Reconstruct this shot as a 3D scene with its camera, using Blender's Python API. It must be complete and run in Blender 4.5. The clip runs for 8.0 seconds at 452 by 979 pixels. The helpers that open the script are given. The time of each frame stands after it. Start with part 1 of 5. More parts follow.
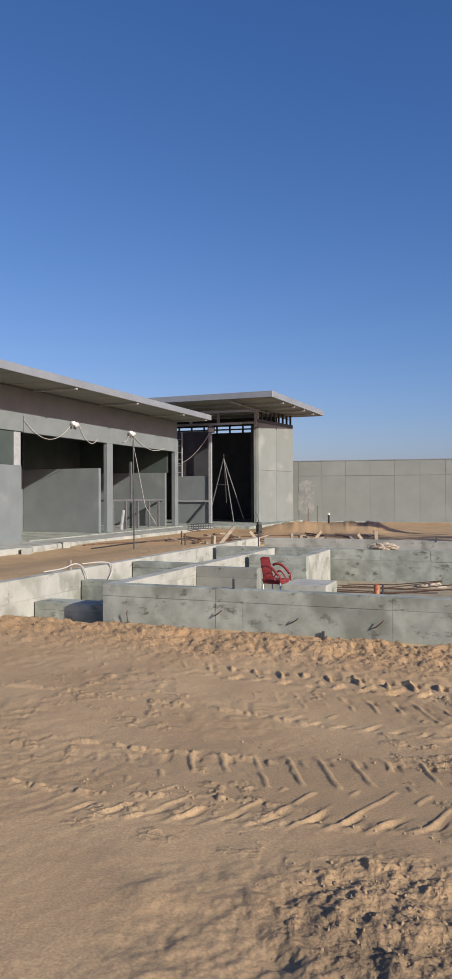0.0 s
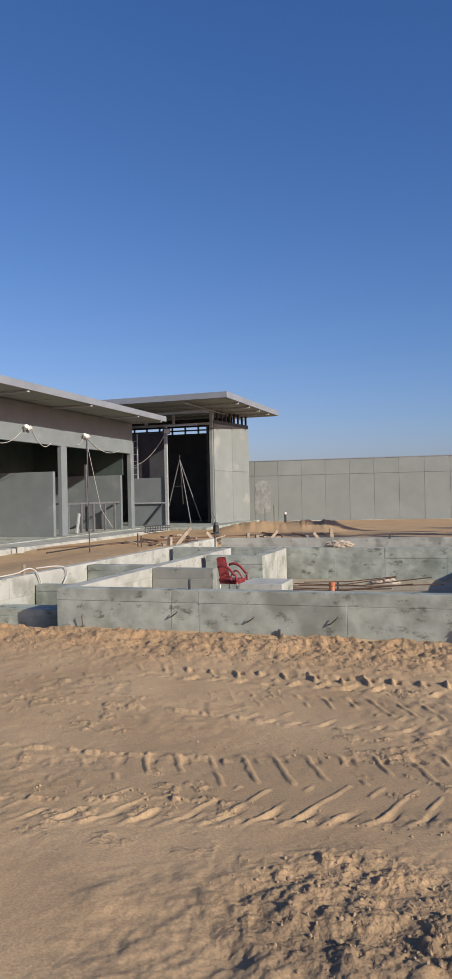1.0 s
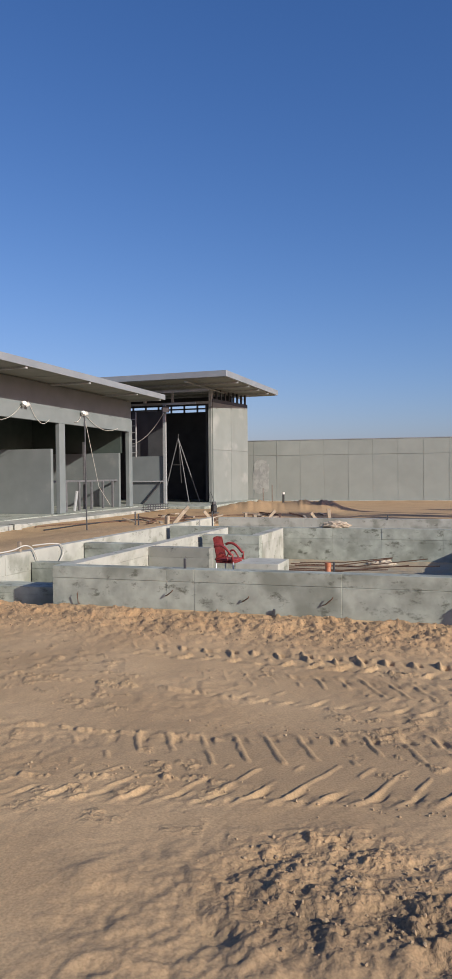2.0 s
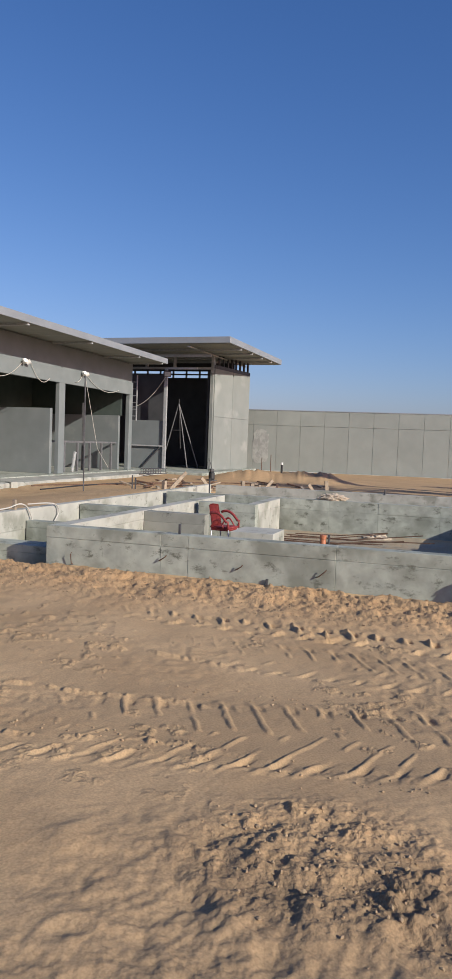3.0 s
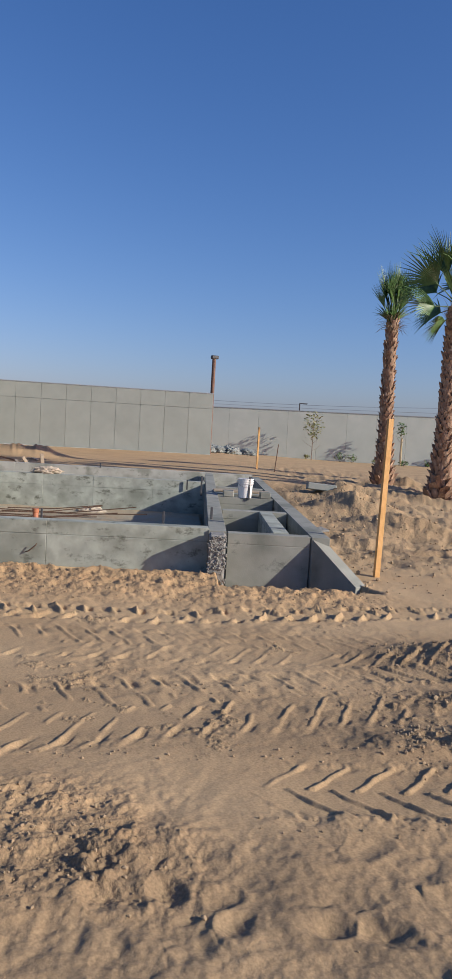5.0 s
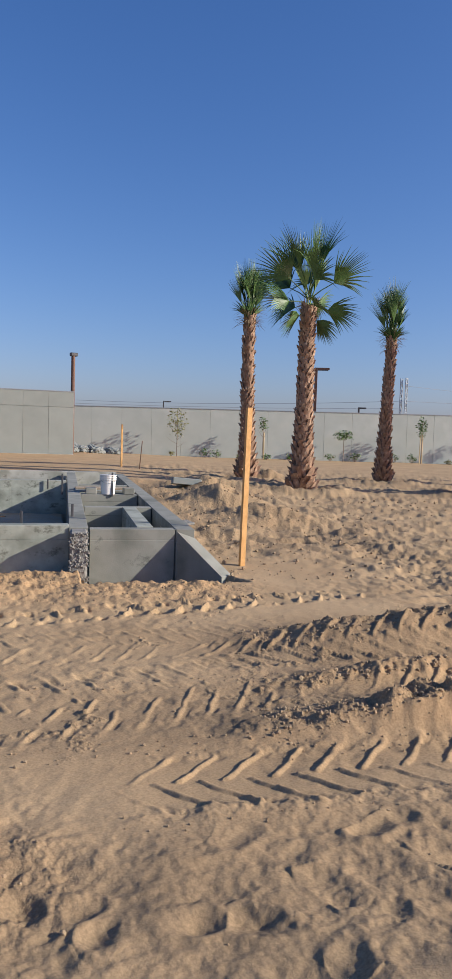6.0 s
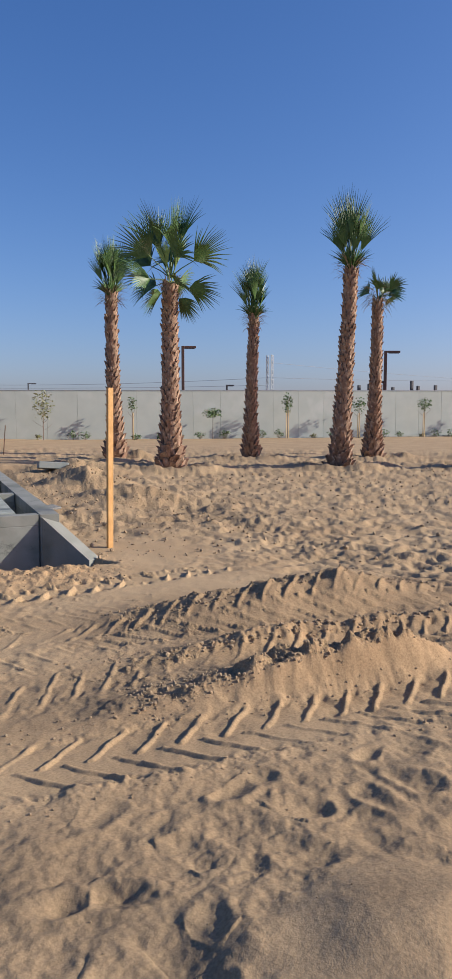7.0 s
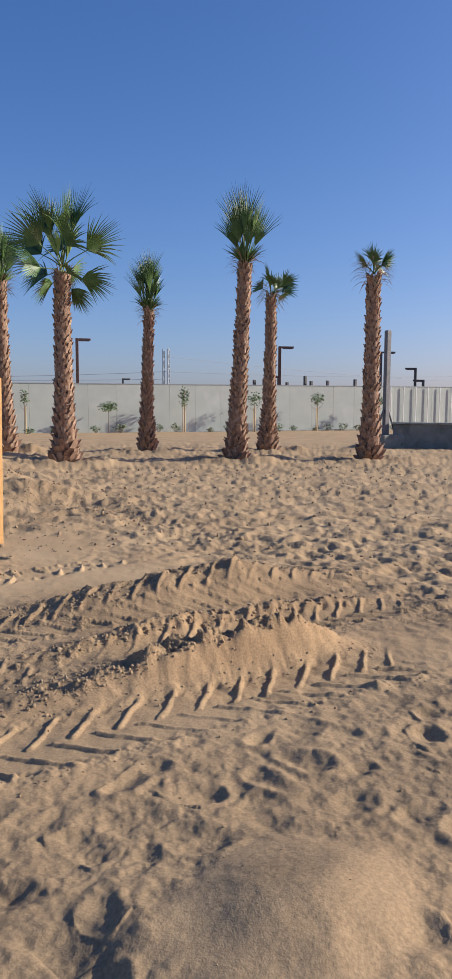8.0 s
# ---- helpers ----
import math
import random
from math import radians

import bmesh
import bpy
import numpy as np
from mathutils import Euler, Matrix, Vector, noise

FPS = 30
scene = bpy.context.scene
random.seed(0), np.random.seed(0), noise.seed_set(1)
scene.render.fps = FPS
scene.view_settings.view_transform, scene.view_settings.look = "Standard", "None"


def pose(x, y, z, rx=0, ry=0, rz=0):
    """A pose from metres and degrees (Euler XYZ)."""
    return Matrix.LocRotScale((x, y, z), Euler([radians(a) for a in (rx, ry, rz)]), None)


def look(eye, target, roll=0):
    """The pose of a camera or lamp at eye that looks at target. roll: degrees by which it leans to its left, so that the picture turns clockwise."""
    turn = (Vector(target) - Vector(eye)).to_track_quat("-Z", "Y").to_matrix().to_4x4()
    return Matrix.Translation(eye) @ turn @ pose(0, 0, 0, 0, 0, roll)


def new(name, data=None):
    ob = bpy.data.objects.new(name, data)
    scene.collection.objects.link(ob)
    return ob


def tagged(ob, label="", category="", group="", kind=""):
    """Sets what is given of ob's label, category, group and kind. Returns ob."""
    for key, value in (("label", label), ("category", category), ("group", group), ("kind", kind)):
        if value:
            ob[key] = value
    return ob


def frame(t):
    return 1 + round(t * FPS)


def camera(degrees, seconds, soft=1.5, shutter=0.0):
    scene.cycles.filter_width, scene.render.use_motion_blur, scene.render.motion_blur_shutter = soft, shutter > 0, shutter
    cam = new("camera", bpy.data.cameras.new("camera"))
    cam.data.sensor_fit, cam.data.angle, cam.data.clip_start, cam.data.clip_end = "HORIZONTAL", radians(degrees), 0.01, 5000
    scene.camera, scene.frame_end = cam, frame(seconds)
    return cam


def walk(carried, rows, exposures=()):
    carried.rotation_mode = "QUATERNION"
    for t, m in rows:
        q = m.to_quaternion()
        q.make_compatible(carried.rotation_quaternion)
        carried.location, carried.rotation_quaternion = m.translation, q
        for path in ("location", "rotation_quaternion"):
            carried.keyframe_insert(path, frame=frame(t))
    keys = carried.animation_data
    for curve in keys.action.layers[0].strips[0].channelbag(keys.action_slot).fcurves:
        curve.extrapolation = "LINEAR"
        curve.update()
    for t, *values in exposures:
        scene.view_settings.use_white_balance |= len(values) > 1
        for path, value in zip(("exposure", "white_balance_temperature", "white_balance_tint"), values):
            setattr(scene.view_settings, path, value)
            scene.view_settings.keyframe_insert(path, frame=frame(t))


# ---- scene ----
cam = camera(34.04, 8.0, soft=1.3)
# seconds, eye, target, roll
PATH = [
    (0, (0.000, 0.000, 1.600), (-0.074, 9.999, 1.674), -0.16),
    (0.5, (0.022, -0.001, 1.593), (0.232, 9.996, 1.758), -1.03),
    (1, (0.043, 0.004, 1.588), (0.545, 9.991, 1.671), -1.23),
    (1.5, (0.055, -0.010, 1.594), (0.707, 9.968, 1.629), -1.44),
    (1.7, (0.062, 0.001, 1.593), (0.619, 9.985, 1.594), -1.51),
    (2.8, (0.082, 0.091, 1.588), (0.664, 10.043, 0.799), 2.26),
    (3, (0.078, 0.096, 1.584), (0.623, 10.061, 0.951), 2.12),
    (3.5, (0.083, 0.138, 1.555), (0.950, 10.058, 0.637), 2.78),
    (3.7, (0.100, 0.135, 1.557), (1.637, 9.973, 0.622), 3.62),
    (4, (0.141, 0.119, 1.565), (2.498, 9.802, 0.737), 4.49),
    (4.2, (0.156, 0.100, 1.571), (2.840, 9.709, 0.868), 4.32),
    (4.5, (0.163, 0.072, 1.580), (3.455, 9.485, 0.829), 3.66),
    (4.7, (0.165, 0.063, 1.583), (3.853, 9.326, 0.815), 3.51),
    (5.8, (0.268, 0.157, 1.510), (5.618, 8.568, 0.709), 2.39),
    (6, (0.296, 0.160, 1.499), (6.016, 8.328, 0.747), 1.83),
    (6.3, (0.317, 0.140, 1.504), (6.506, 7.929, 0.483), 1.28),
    (6.5, (0.325, 0.119, 1.506), (6.854, 7.628, 0.509), 1.00),
    (7, (0.361, 0.088, 1.497), (7.375, 7.145, 0.495), 0.02),
    (7.5, (0.382, 0.067, 1.489), (7.712, 6.787, 0.432), -0.35),
    (8, (0.394, 0.075, 1.469), (8.311, 6.089, 0.395), 0.24),
]
walk(cam, [(t, look(e, g, r)) for t, e, g, r in PATH], exposures=[(0.0, 0.0), (3.5, 0.02), (4.7, 0.05), (5.8, 0.18), (8.0, 0.22)])

# ---- world and sun ----
SUN_EL, SUN_X, SUN_Y = 24.0, 0.719, -0.695
world = bpy.data.worlds.new("sky")
scene.world = world
world.use_nodes = True
wn = world.node_tree
sky = wn.nodes.new("ShaderNodeTexSky")
sky.sky_type = "NISHITA"
sky.sun_disc = False
sky.sun_elevation = radians(SUN_EL)
sky.sun_rotation = math.atan2(SUN_X, SUN_Y)
sky.air_density, sky.dust_density, sky.ozone_density = 1.0, 1.1, 3.0
# deep desert blue: red falls off faster towards the zenith, blue is lifted
split, join = wn.nodes.new("ShaderNodeSeparateColor"), wn.nodes.new("ShaderNodeCombineColor")
wn.links.new(sky.outputs[0], split.inputs[0])
for k, power, gain in ((0, 1.33, 0.67), (1, 1.06, 0.93), (2, 0.90, 1.60)):
    pw, ga = wn.nodes.new("ShaderNodeMath"), wn.nodes.new("ShaderNodeMath")
    pw.operation, ga.operation = "POWER", "MULTIPLY"
    pw.inputs[1].default_value, ga.inputs[1].default_value = power, gain
    wn.links.new(split.outputs[k], pw.inputs[0])
    wn.links.new(pw.outputs[0], ga.inputs[0])
    wn.links.new(ga.outputs[0], join.inputs[k])
wn.links.new(join.outputs[0], wn.nodes["Background"].inputs[0])
wn.nodes["Background"].inputs[1].default_value = 0.091
sun_data = bpy.data.lights.new("sun", "SUN")
sun_data.energy, sun_data.angle, sun_data.color = 5.2, radians(0.55), (1.0, 0.955, 0.84)
sun = new("sun", sun_data)
sun.matrix_world = look((SUN_X * 60, SUN_Y * 60, 60 * math.tan(radians(SUN_EL))), (0, 0, 0))


# ---- materials ----
def mat(name, dark, light, scale=6.0, rough=0.85, bump=0.3, grain=60.0, metal=0.0, stain=None, stain_scale=0.6, stain_cut=0.55, depth=0.01, per=0.0, blot=None, blot_scale=(9, 9, 4), blot_cut=0.6):
    """Two-scale noise colour between dark and light, fine grain bump, optional stain colour in patches."""
    m = bpy.data.materials.new(name)
    m.use_nodes = True
    nt = m.node_tree
    n, l = nt.nodes, nt.links
    b = n["Principled BSDF"]
    b.inputs["Roughness"].default_value = rough
    b.inputs["Metallic"].default_value = metal
    geo = n.new("ShaderNodeNewGeometry")
    a = n.new("ShaderNodeTexNoise")
    a.inputs["Scale"].default_value, a.inputs["Detail"].default_value = scale, 8.0
    l.new(geo.outputs["Position"], a.inputs["Vector"])
    ramp = n.new("ShaderNodeValToRGB")
    ramp.color_ramp.elements[0].position, ramp.color_ramp.elements[1].position = 0.3, 0.7
    ramp.color_ramp.elements[0].color, ramp.color_ramp.elements[1].color = (*dark, 1), (*light, 1)
    l.new(a.outputs["Fac"], ramp.inputs[0])
    out = ramp.outputs[0]
    if stain:
        s = n.new("ShaderNodeTexNoise")
        s.inputs["Scale"].default_value, s.inputs["Detail"].default_value = stain_scale, 6.0
        l.new(geo.outputs["Position"], s.inputs["Vector"])
        r2 = n.new("ShaderNodeValToRGB")
        r2.color_ramp.elements[0].position, r2.color_ramp.elements[1].position = stain_cut, stain_cut + 0.14
        l.new(s.outputs["Fac"], r2.inputs[0])
        mx = n.new("ShaderNodeMix")
        mx.data_type = "RGBA"
        l.new(r2.outputs[0], mx.inputs[0])
        l.new(out, mx.inputs[6])
        mx.inputs[7].default_value = (*stain, 1)
        out = mx.outputs[2]
    if blot:
        mp = n.new("ShaderNodeMapping")
        mp.inputs["Scale"].default_value = blot_scale
        l.new(geo.outputs["Position"], mp.inputs["Vector"])
        s = n.new("ShaderNodeTexNoise")
        s.inputs["Scale"].default_value, s.inputs["Detail"].default_value, s.inputs["Roughness"].default_value = 1.0, 9.0, 0.72
        l.new(mp.outputs[0], s.inputs["Vector"])
        r2 = n.new("ShaderNodeValToRGB")
        r2.color_ramp.elements[0].position, r2.color_ramp.elements[1].position = blot_cut, blot_cut + 0.1
        l.new(s.outputs["Fac"], r2.inputs[0])
        mx = n.new("ShaderNodeMix")
        mx.data_type = "RGBA"
        l.new(r2.outputs[0], mx.inputs[0])
        l.new(out, mx.inputs[6])
        mx.inputs[7].default_value = (*blot, 1)
        out = mx.outputs[2]
    if per:
        info = n.new("ShaderNodeObjectInfo")
        mr = n.new("ShaderNodeMapRange")
        mr.inputs[3].default_value, mr.inputs[4].default_value = 1 - per, 1 + per
        l.new(info.outputs["Random"], mr.inputs[0])
        hs = n.new("ShaderNodeHueSaturation")
        l.new(mr.outputs[0], hs.inputs["Value"])
        l.new(out, hs.inputs["Color"])
        out = hs.outputs[0]
    l.new(out, b.inputs["Base Color"])
    if bump:
        g = n.new("ShaderNodeTexNoise")
        g.inputs["Scale"].default_value, g.inputs["Detail"].default_value = grain, 5.0
        l.new(geo.outputs["Position"], g.inputs["Vector"])
        bp = n.new("ShaderNodeBump")
        bp.inputs["Strength"].default_value, bp.inputs["Distance"].default_value = bump, depth
        l.new(g.outputs["Fac"], bp.inputs["Height"])
        l.new(bp.outputs[0], b.inputs["Normal"])
    return m


def sand_material():
    """Pale dry sand, fresh orange soil where the attribute 'fresh' is high, darker brown where the dark-tone attribute
    is high.
    """
    m = mat("sand", (0.368, 0.252, 0.142), (0.472, 0.334, 0.194), 1.1, 0.95, 0.35, 160.0, depth=0.005)
    nt = m.node_tree
    n, l = nt.nodes, nt.links
    b = n["Principled BSDF"]
    b.inputs["Specular IOR Level"].default_value = 0.15
    out = b.inputs["Base Color"].links[0].from_socket
    geo = next(x for x in n if x.type == "NEW_GEOMETRY")
    for key, colour in (("fresh", (0.450, 0.285, 0.148)), ("dark_tone", (0.230, 0.162, 0.098)), ("dust", (0.34, 0.31, 0.24))):
        at = n.new("ShaderNodeAttribute")
        at.attribute_name = key
        no = n.new("ShaderNodeTexNoise")
        no.inputs["Scale"].default_value, no.inputs["Detail"].default_value = 2.2, 7.0
        l.new(geo.outputs["Position"], no.inputs["Vector"])
        mul = n.new("ShaderNodeMath")
        mul.operation = "MULTIPLY"
        l.new(at.outputs["Fac"], mul.inputs[0])
        mr = n.new("ShaderNodeMapRange")
        mr.inputs[1].default_value, mr.inputs[2].default_value = 0.3, 0.65
        mr.inputs[3].default_value, mr.inputs[4].default_value = 0.35, 1.0
        l.new(no.outputs["Fac"], mr.inputs[0])
        l.new(mr.outputs[0], mul.inputs[1])
        mx = n.new("ShaderNodeMix")
        mx.data_type = "RGBA"
        l.new(mul.outputs[0], mx.inputs[0])
        l.new(out, mx.inputs[6])
        mx.inputs[7].default_value = (*colour, 1)
        out = mx.outputs[2]
    # fine speckle of darker grains and grit
    sp = n.new("ShaderNodeTexNoise")
    sp.inputs["Scale"].default_value, sp.inputs["Detail"].default_value = 85.0, 4.0
    l.new(geo.outputs["Position"], sp.inputs["Vector"])
    mr = n.new("ShaderNodeMapRange")
    mr.inputs[1].default_value, mr.inputs[2].default_value = 0.3, 0.7
    mr.inputs[3].default_value, mr.inputs[4].default_value = 0.80, 1.18
    l.new(sp.outputs["Fac"], mr.inputs[0])
    hs = n.new("ShaderNodeHueSaturation")
    l.new(mr.outputs[0], hs.inputs["Value"])
    l.new(out, hs.inputs["Color"])
    l.new(hs.outputs[0], b.inputs["Base Color"])
    # crumbs of a few centimetres where the soil is loose, none on the pressed beds
    at = n.new("ShaderNodeAttribute")
    at.attribute_name = "rough"
    last = b.inputs["Normal"].links[0].from_node
    for size, depth in ((60.0, 0.010), (23.0, 0.022)):
        cr = n.new("ShaderNodeTexNoise")
        cr.inputs["Scale"].default_value, cr.inputs["Detail"].default_value, cr.inputs["Roughness"].default_value = size, 4.0, 0.6
        l.new(geo.outputs["Position"], cr.inputs["Vector"])
        bp = n.new("ShaderNodeBump")
        bp.inputs["Distance"].default_value = depth
        l.new(at.outputs["Fac"], bp.inputs["Strength"])
        l.new(cr.outputs["Fac"], bp.inputs["Height"])
        l.new(last.outputs[0], bp.inputs["Normal"])
        l.new(bp.outputs[0], b.inputs["Normal"])
        last = bp
    return m


SAND = sand_material()
CLOD = mat("clod", (0.28, 0.195, 0.115), (0.38, 0.28, 0.172), 9.0, 0.95, 0.5, 90.0)
CONC = mat("concrete", (0.240, 0.256, 0.220), (0.390, 0.412, 0.355), 5.0, 0.9, 0.12, 45.0, stain=(0.195, 0.207, 0.172), stain_scale=1.7, stain_cut=0.51, depth=0.006, per=0.07, blot=(0.120, 0.125, 0.100), blot_scale=(4, 4, 7.0), blot_cut=0.55)
# paler copy: sunlit look of side-facing walls put in; serves whitish plinths too
CONC_W = mat("sunlit_whitish_concrete", (0.312, 0.310, 0.275), (0.430, 0.428, 0.380), 2.6, 0.9, 0.12, 50.0, stain=(0.242, 0.245, 0.205), stain_scale=2.0, stain_cut=0.50, depth=0.006, per=0.06, blot=(0.173, 0.173, 0.144), blot_scale=(4, 4, 6), blot_cut=0.57)
# darker concrete copy: shade of the pits put into the colour; also blocks, trough
CONC_D = mat("dark_shaded_concrete", (0.205, 0.208, 0.180), (0.285, 0.286, 0.250), 3.0, 0.9, 0.25, 70.0, stain=(0.154, 0.161, 0.138), stain_scale=1.6, stain_cut=0.52, depth=0.006, per=0.05, blot=(0.097, 0.103, 0.089), blot_scale=(4, 4, 5), blot_cut=0.59)
ROUGH = mat("broken_concrete", (0.17, 0.165, 0.15), (0.30, 0.29, 0.265), 22.0, 0.95, 0.8, 30.0, depth=0.02)
PANEL = mat("cement_board", (0.247, 0.268, 0.247), (0.276, 0.298, 0.276), 1.6, 0.85, 0.06, 30.0, stain=(0.296, 0.316, 0.293), stain_scale=0.5, stain_cut=0.58, per=0.03)
# base set darker than the boundary wall's cement boards
PANEL_L = mat("darker_cement_board", (0.193, 0.208, 0.196), (0.221, 0.237, 0.223), 1.4, 0.8, 0.06, 30.0, stain=(0.285, 0.293, 0.275), stain_scale=0.8, stain_cut=0.56, per=0.03)
PANEL_E = mat("pale_sheet_board", (0.385, 0.415, 0.380), (0.425, 0.455, 0.415), 1.2, 0.75, 0.06, 30.0, stain=(0.480, 0.500, 0.465), stain_scale=0.4, stain_cut=0.58, per=0.03)
FACADE = mat("grey_render", (0.150, 0.170, 0.172), (0.182, 0.203, 0.205), 1.8, 0.7, 0.08, 30.0, stain=(0.242, 0.253, 0.239), stain_scale=0.9, stain_cut=0.64, per=0.03)
ROOFM = mat("roof_edge_metal", (0.26, 0.275, 0.29), (0.31, 0.325, 0.34), 1.5, 0.5, 0.05, 20.0, metal=0.3)
SOFFIT = mat("soffit_board", (0.212, 0.226, 0.206), (0.260, 0.270, 0.245), 1.5, 0.85, 0.05, 20.0)
# near-black inner walls: interior shade of the open bays put into colour
INNER_SHADE = mat("interior_shade_board", (0.035, 0.036, 0.04), (0.055, 0.056, 0.06), 2.0, 0.8, 0.1, 20.0)
INNER_SHADE_G = mat("interior_shade_green_board", (0.04, 0.055, 0.05), (0.06, 0.08, 0.07), 2.0, 0.8, 0.1, 20.0)
STEEL = mat("galvanised_steel", (0.30, 0.31, 0.31), (0.40, 0.41, 0.41), 9.0, 0.55, 0.1, 40.0, metal=0.1)
STEEL_D = mat("dark_steel", (0.05, 0.05, 0.055), (0.09, 0.09, 0.095), 8.0, 0.6, 0.1, 40.0, metal=0.3)
STEEL_G = mat("dull_steel", (0.14, 0.14, 0.145), (0.20, 0.20, 0.205), 8.0, 0.6, 0.1, 40.0, metal=0.4)
RUST = mat("rusty_steel", (0.08, 0.045, 0.03), (0.16, 0.09, 0.055), 30.0, 0.85, 0.4, 90.0)
CORTEN = mat("brown_painted_steel", (0.11, 0.055, 0.035), (0.15, 0.075, 0.05), 6.0, 0.6, 0.1, 40.0)
WOOD = mat("raw_timber", (0.50, 0.27, 0.09), (0.62, 0.36, 0.14), 12.0, 0.75, 0.3, 50.0)
WOOD_P = mat("grey_timber", (0.26, 0.21, 0.155), (0.37, 0.30, 0.22), 14.0, 0.8, 0.3, 50.0, per=0.15)
BAMBOO = mat("pale_stake", (0.50, 0.38, 0.20), (0.60, 0.47, 0.27), 14.0, 0.7, 0.2, 50.0)
RED = mat("red_plastic", (0.20, 0.026, 0.026), (0.25, 0.036, 0.034), 4.0, 0.5, 0.0, stain=(0.33, 0.08, 0.065), stain_scale=6.0, stain_cut=0.6)
ALU = mat("aluminium_leg", (0.5, 0.5, 0.5), (0.62, 0.62, 0.62), 10.0, 0.4, 0.0, metal=0.7)
WHITE = mat("white_plastic", (0.70, 0.69, 0.66), (0.80, 0.79, 0.76), 5.0, 0.5, 0.05, 40.0, stain=(0.5, 0.47, 0.42), stain_scale=6.0, stain_cut=0.62)
CABLE = mat("white_cable", (0.40, 0.38, 0.34), (0.50, 0.48, 0.43), 8.0, 0.6, 0.0)
ORANGE = mat("orange_pipe", (0.36, 0.12, 0.05), (0.42, 0.15, 0.07), 6.0, 0.55, 0.05, 40.0)
BLACK = mat("black_plastic", (0.02, 0.02, 0.022), (0.035, 0.035, 0.037), 8.0, 0.6, 0.1, 40.0)
BARK = mat("palm_boot", (0.205, 0.122, 0.082), (0.42, 0.275, 0.185), 7.0, 0.9, 0.6, 50.0, stain=(0.55, 0.41, 0.29), stain_scale=9.0, stain_cut=0.56)
BARK_D = mat("palm_trunk_core", (0.12, 0.07, 0.045), (0.2, 0.12, 0.08), 9.0, 0.95, 0.8, 40.0)
FROND = mat("palm_leaf", (0.045, 0.10, 0.025), (0.10, 0.19, 0.05), 5.0, 0.45, 0.0, per=0.08)
FROND_L = mat("young_palm_leaf", (0.15, 0.24, 0.06), (0.24, 0.34, 0.09), 5.0, 0.5, 0.0)
THATCH = mat("dry_palm_fibre", (0.22, 0.16, 0.09), (0.36, 0.28, 0.17), 9.0, 0.9, 0.0)
LEAF = mat("small_leaf", (0.06, 0.12, 0.03), (0.11, 0.19, 0.05), 6.0, 0.55, 0.0)
LEAF_Y = mat("dry_leaf", (0.17, 0.19, 0.07), (0.27, 0.26, 0.11), 6.0, 0.6, 0.0)
TWIG = mat("grey_bark", (0.17, 0.13, 0.10), (0.27, 0.22, 0.17), 9.0, 0.9, 0.2, 50.0)
PLASTER = mat("pale_plaster", (0.30, 0.31, 0.29), (0.40, 0.41, 0.385), 4.0, 0.9, 0.15, 40.0, blot=(0.27, 0.28, 0.265), blot_scale=(3, 3, 2), blot_cut=0.47)
ROCK = mat("plaster_lump", (0.38, 0.31, 0.23), (0.48, 0.40, 0.31), 7.0, 0.95, 0.4, 25.0, depth=0.02)
# pale blue of distance haze put into the far steel's colour
HAZE = mat("hazed_far_steel", (0.30, 0.34, 0.38), (0.36, 0.40, 0.44), 0.2, 0.8, 0.0)


# ---- builders ----
def mesh_of(name, bm, material, smooth=False):
    me = bpy.data.meshes.new(name)
    bm.to_mesh(me)
    bm.free()
    me.materials.append(material)
    if smooth:
        me.shade_smooth()
    return me


def part(name, bm, material, parent, label="", smooth=False):
    ob = new(name, mesh_of(name, bm, material, smooth))
    ob.parent = parent
    return tagged(ob, label)


def empty(name, m, label, category, group="", kind=""):
    ob = new(name)
    ob.matrix_world = m
    return tagged(ob, label, category, group, kind)


def solid(name, bm, material, label, category, group="", kind="", m=None, smooth=False):
    ob = new(name, mesh_of(name, bm, material, smooth))
    if m is not None:
        ob.matrix_world = m
    return tagged(ob, label, category, group, kind)


def box(bm, x0, x1, y0, y1, z0, z1, bevel=0.0, m=None):
    """A box between the given planes, with its edges eased by bevel."""
    r = bmesh.ops.create_cube(bm, size=1.0)
    vs = r["verts"]
    for v in vs:
        v.co = Vector(((x0 + x1) / 2 + v.co.x * (x1 - x0), (y0 + y1) / 2 + v.co.y * (y1 - y0), (z0 + z1) / 2 + v.co.z * (z1 - z0)))
    if m is not None:
        bmesh.ops.transform(bm, matrix=m, verts=vs)
    if bevel:
        es = {e for v in vs for e in v.link_edges}
        bmesh.ops.bevel(bm, geom=list(es), offset=bevel, segments=1, affect="EDGES")
    return bm


def boxed(*args, **kw):
    return box(bmesh.new(), *args, **kw)


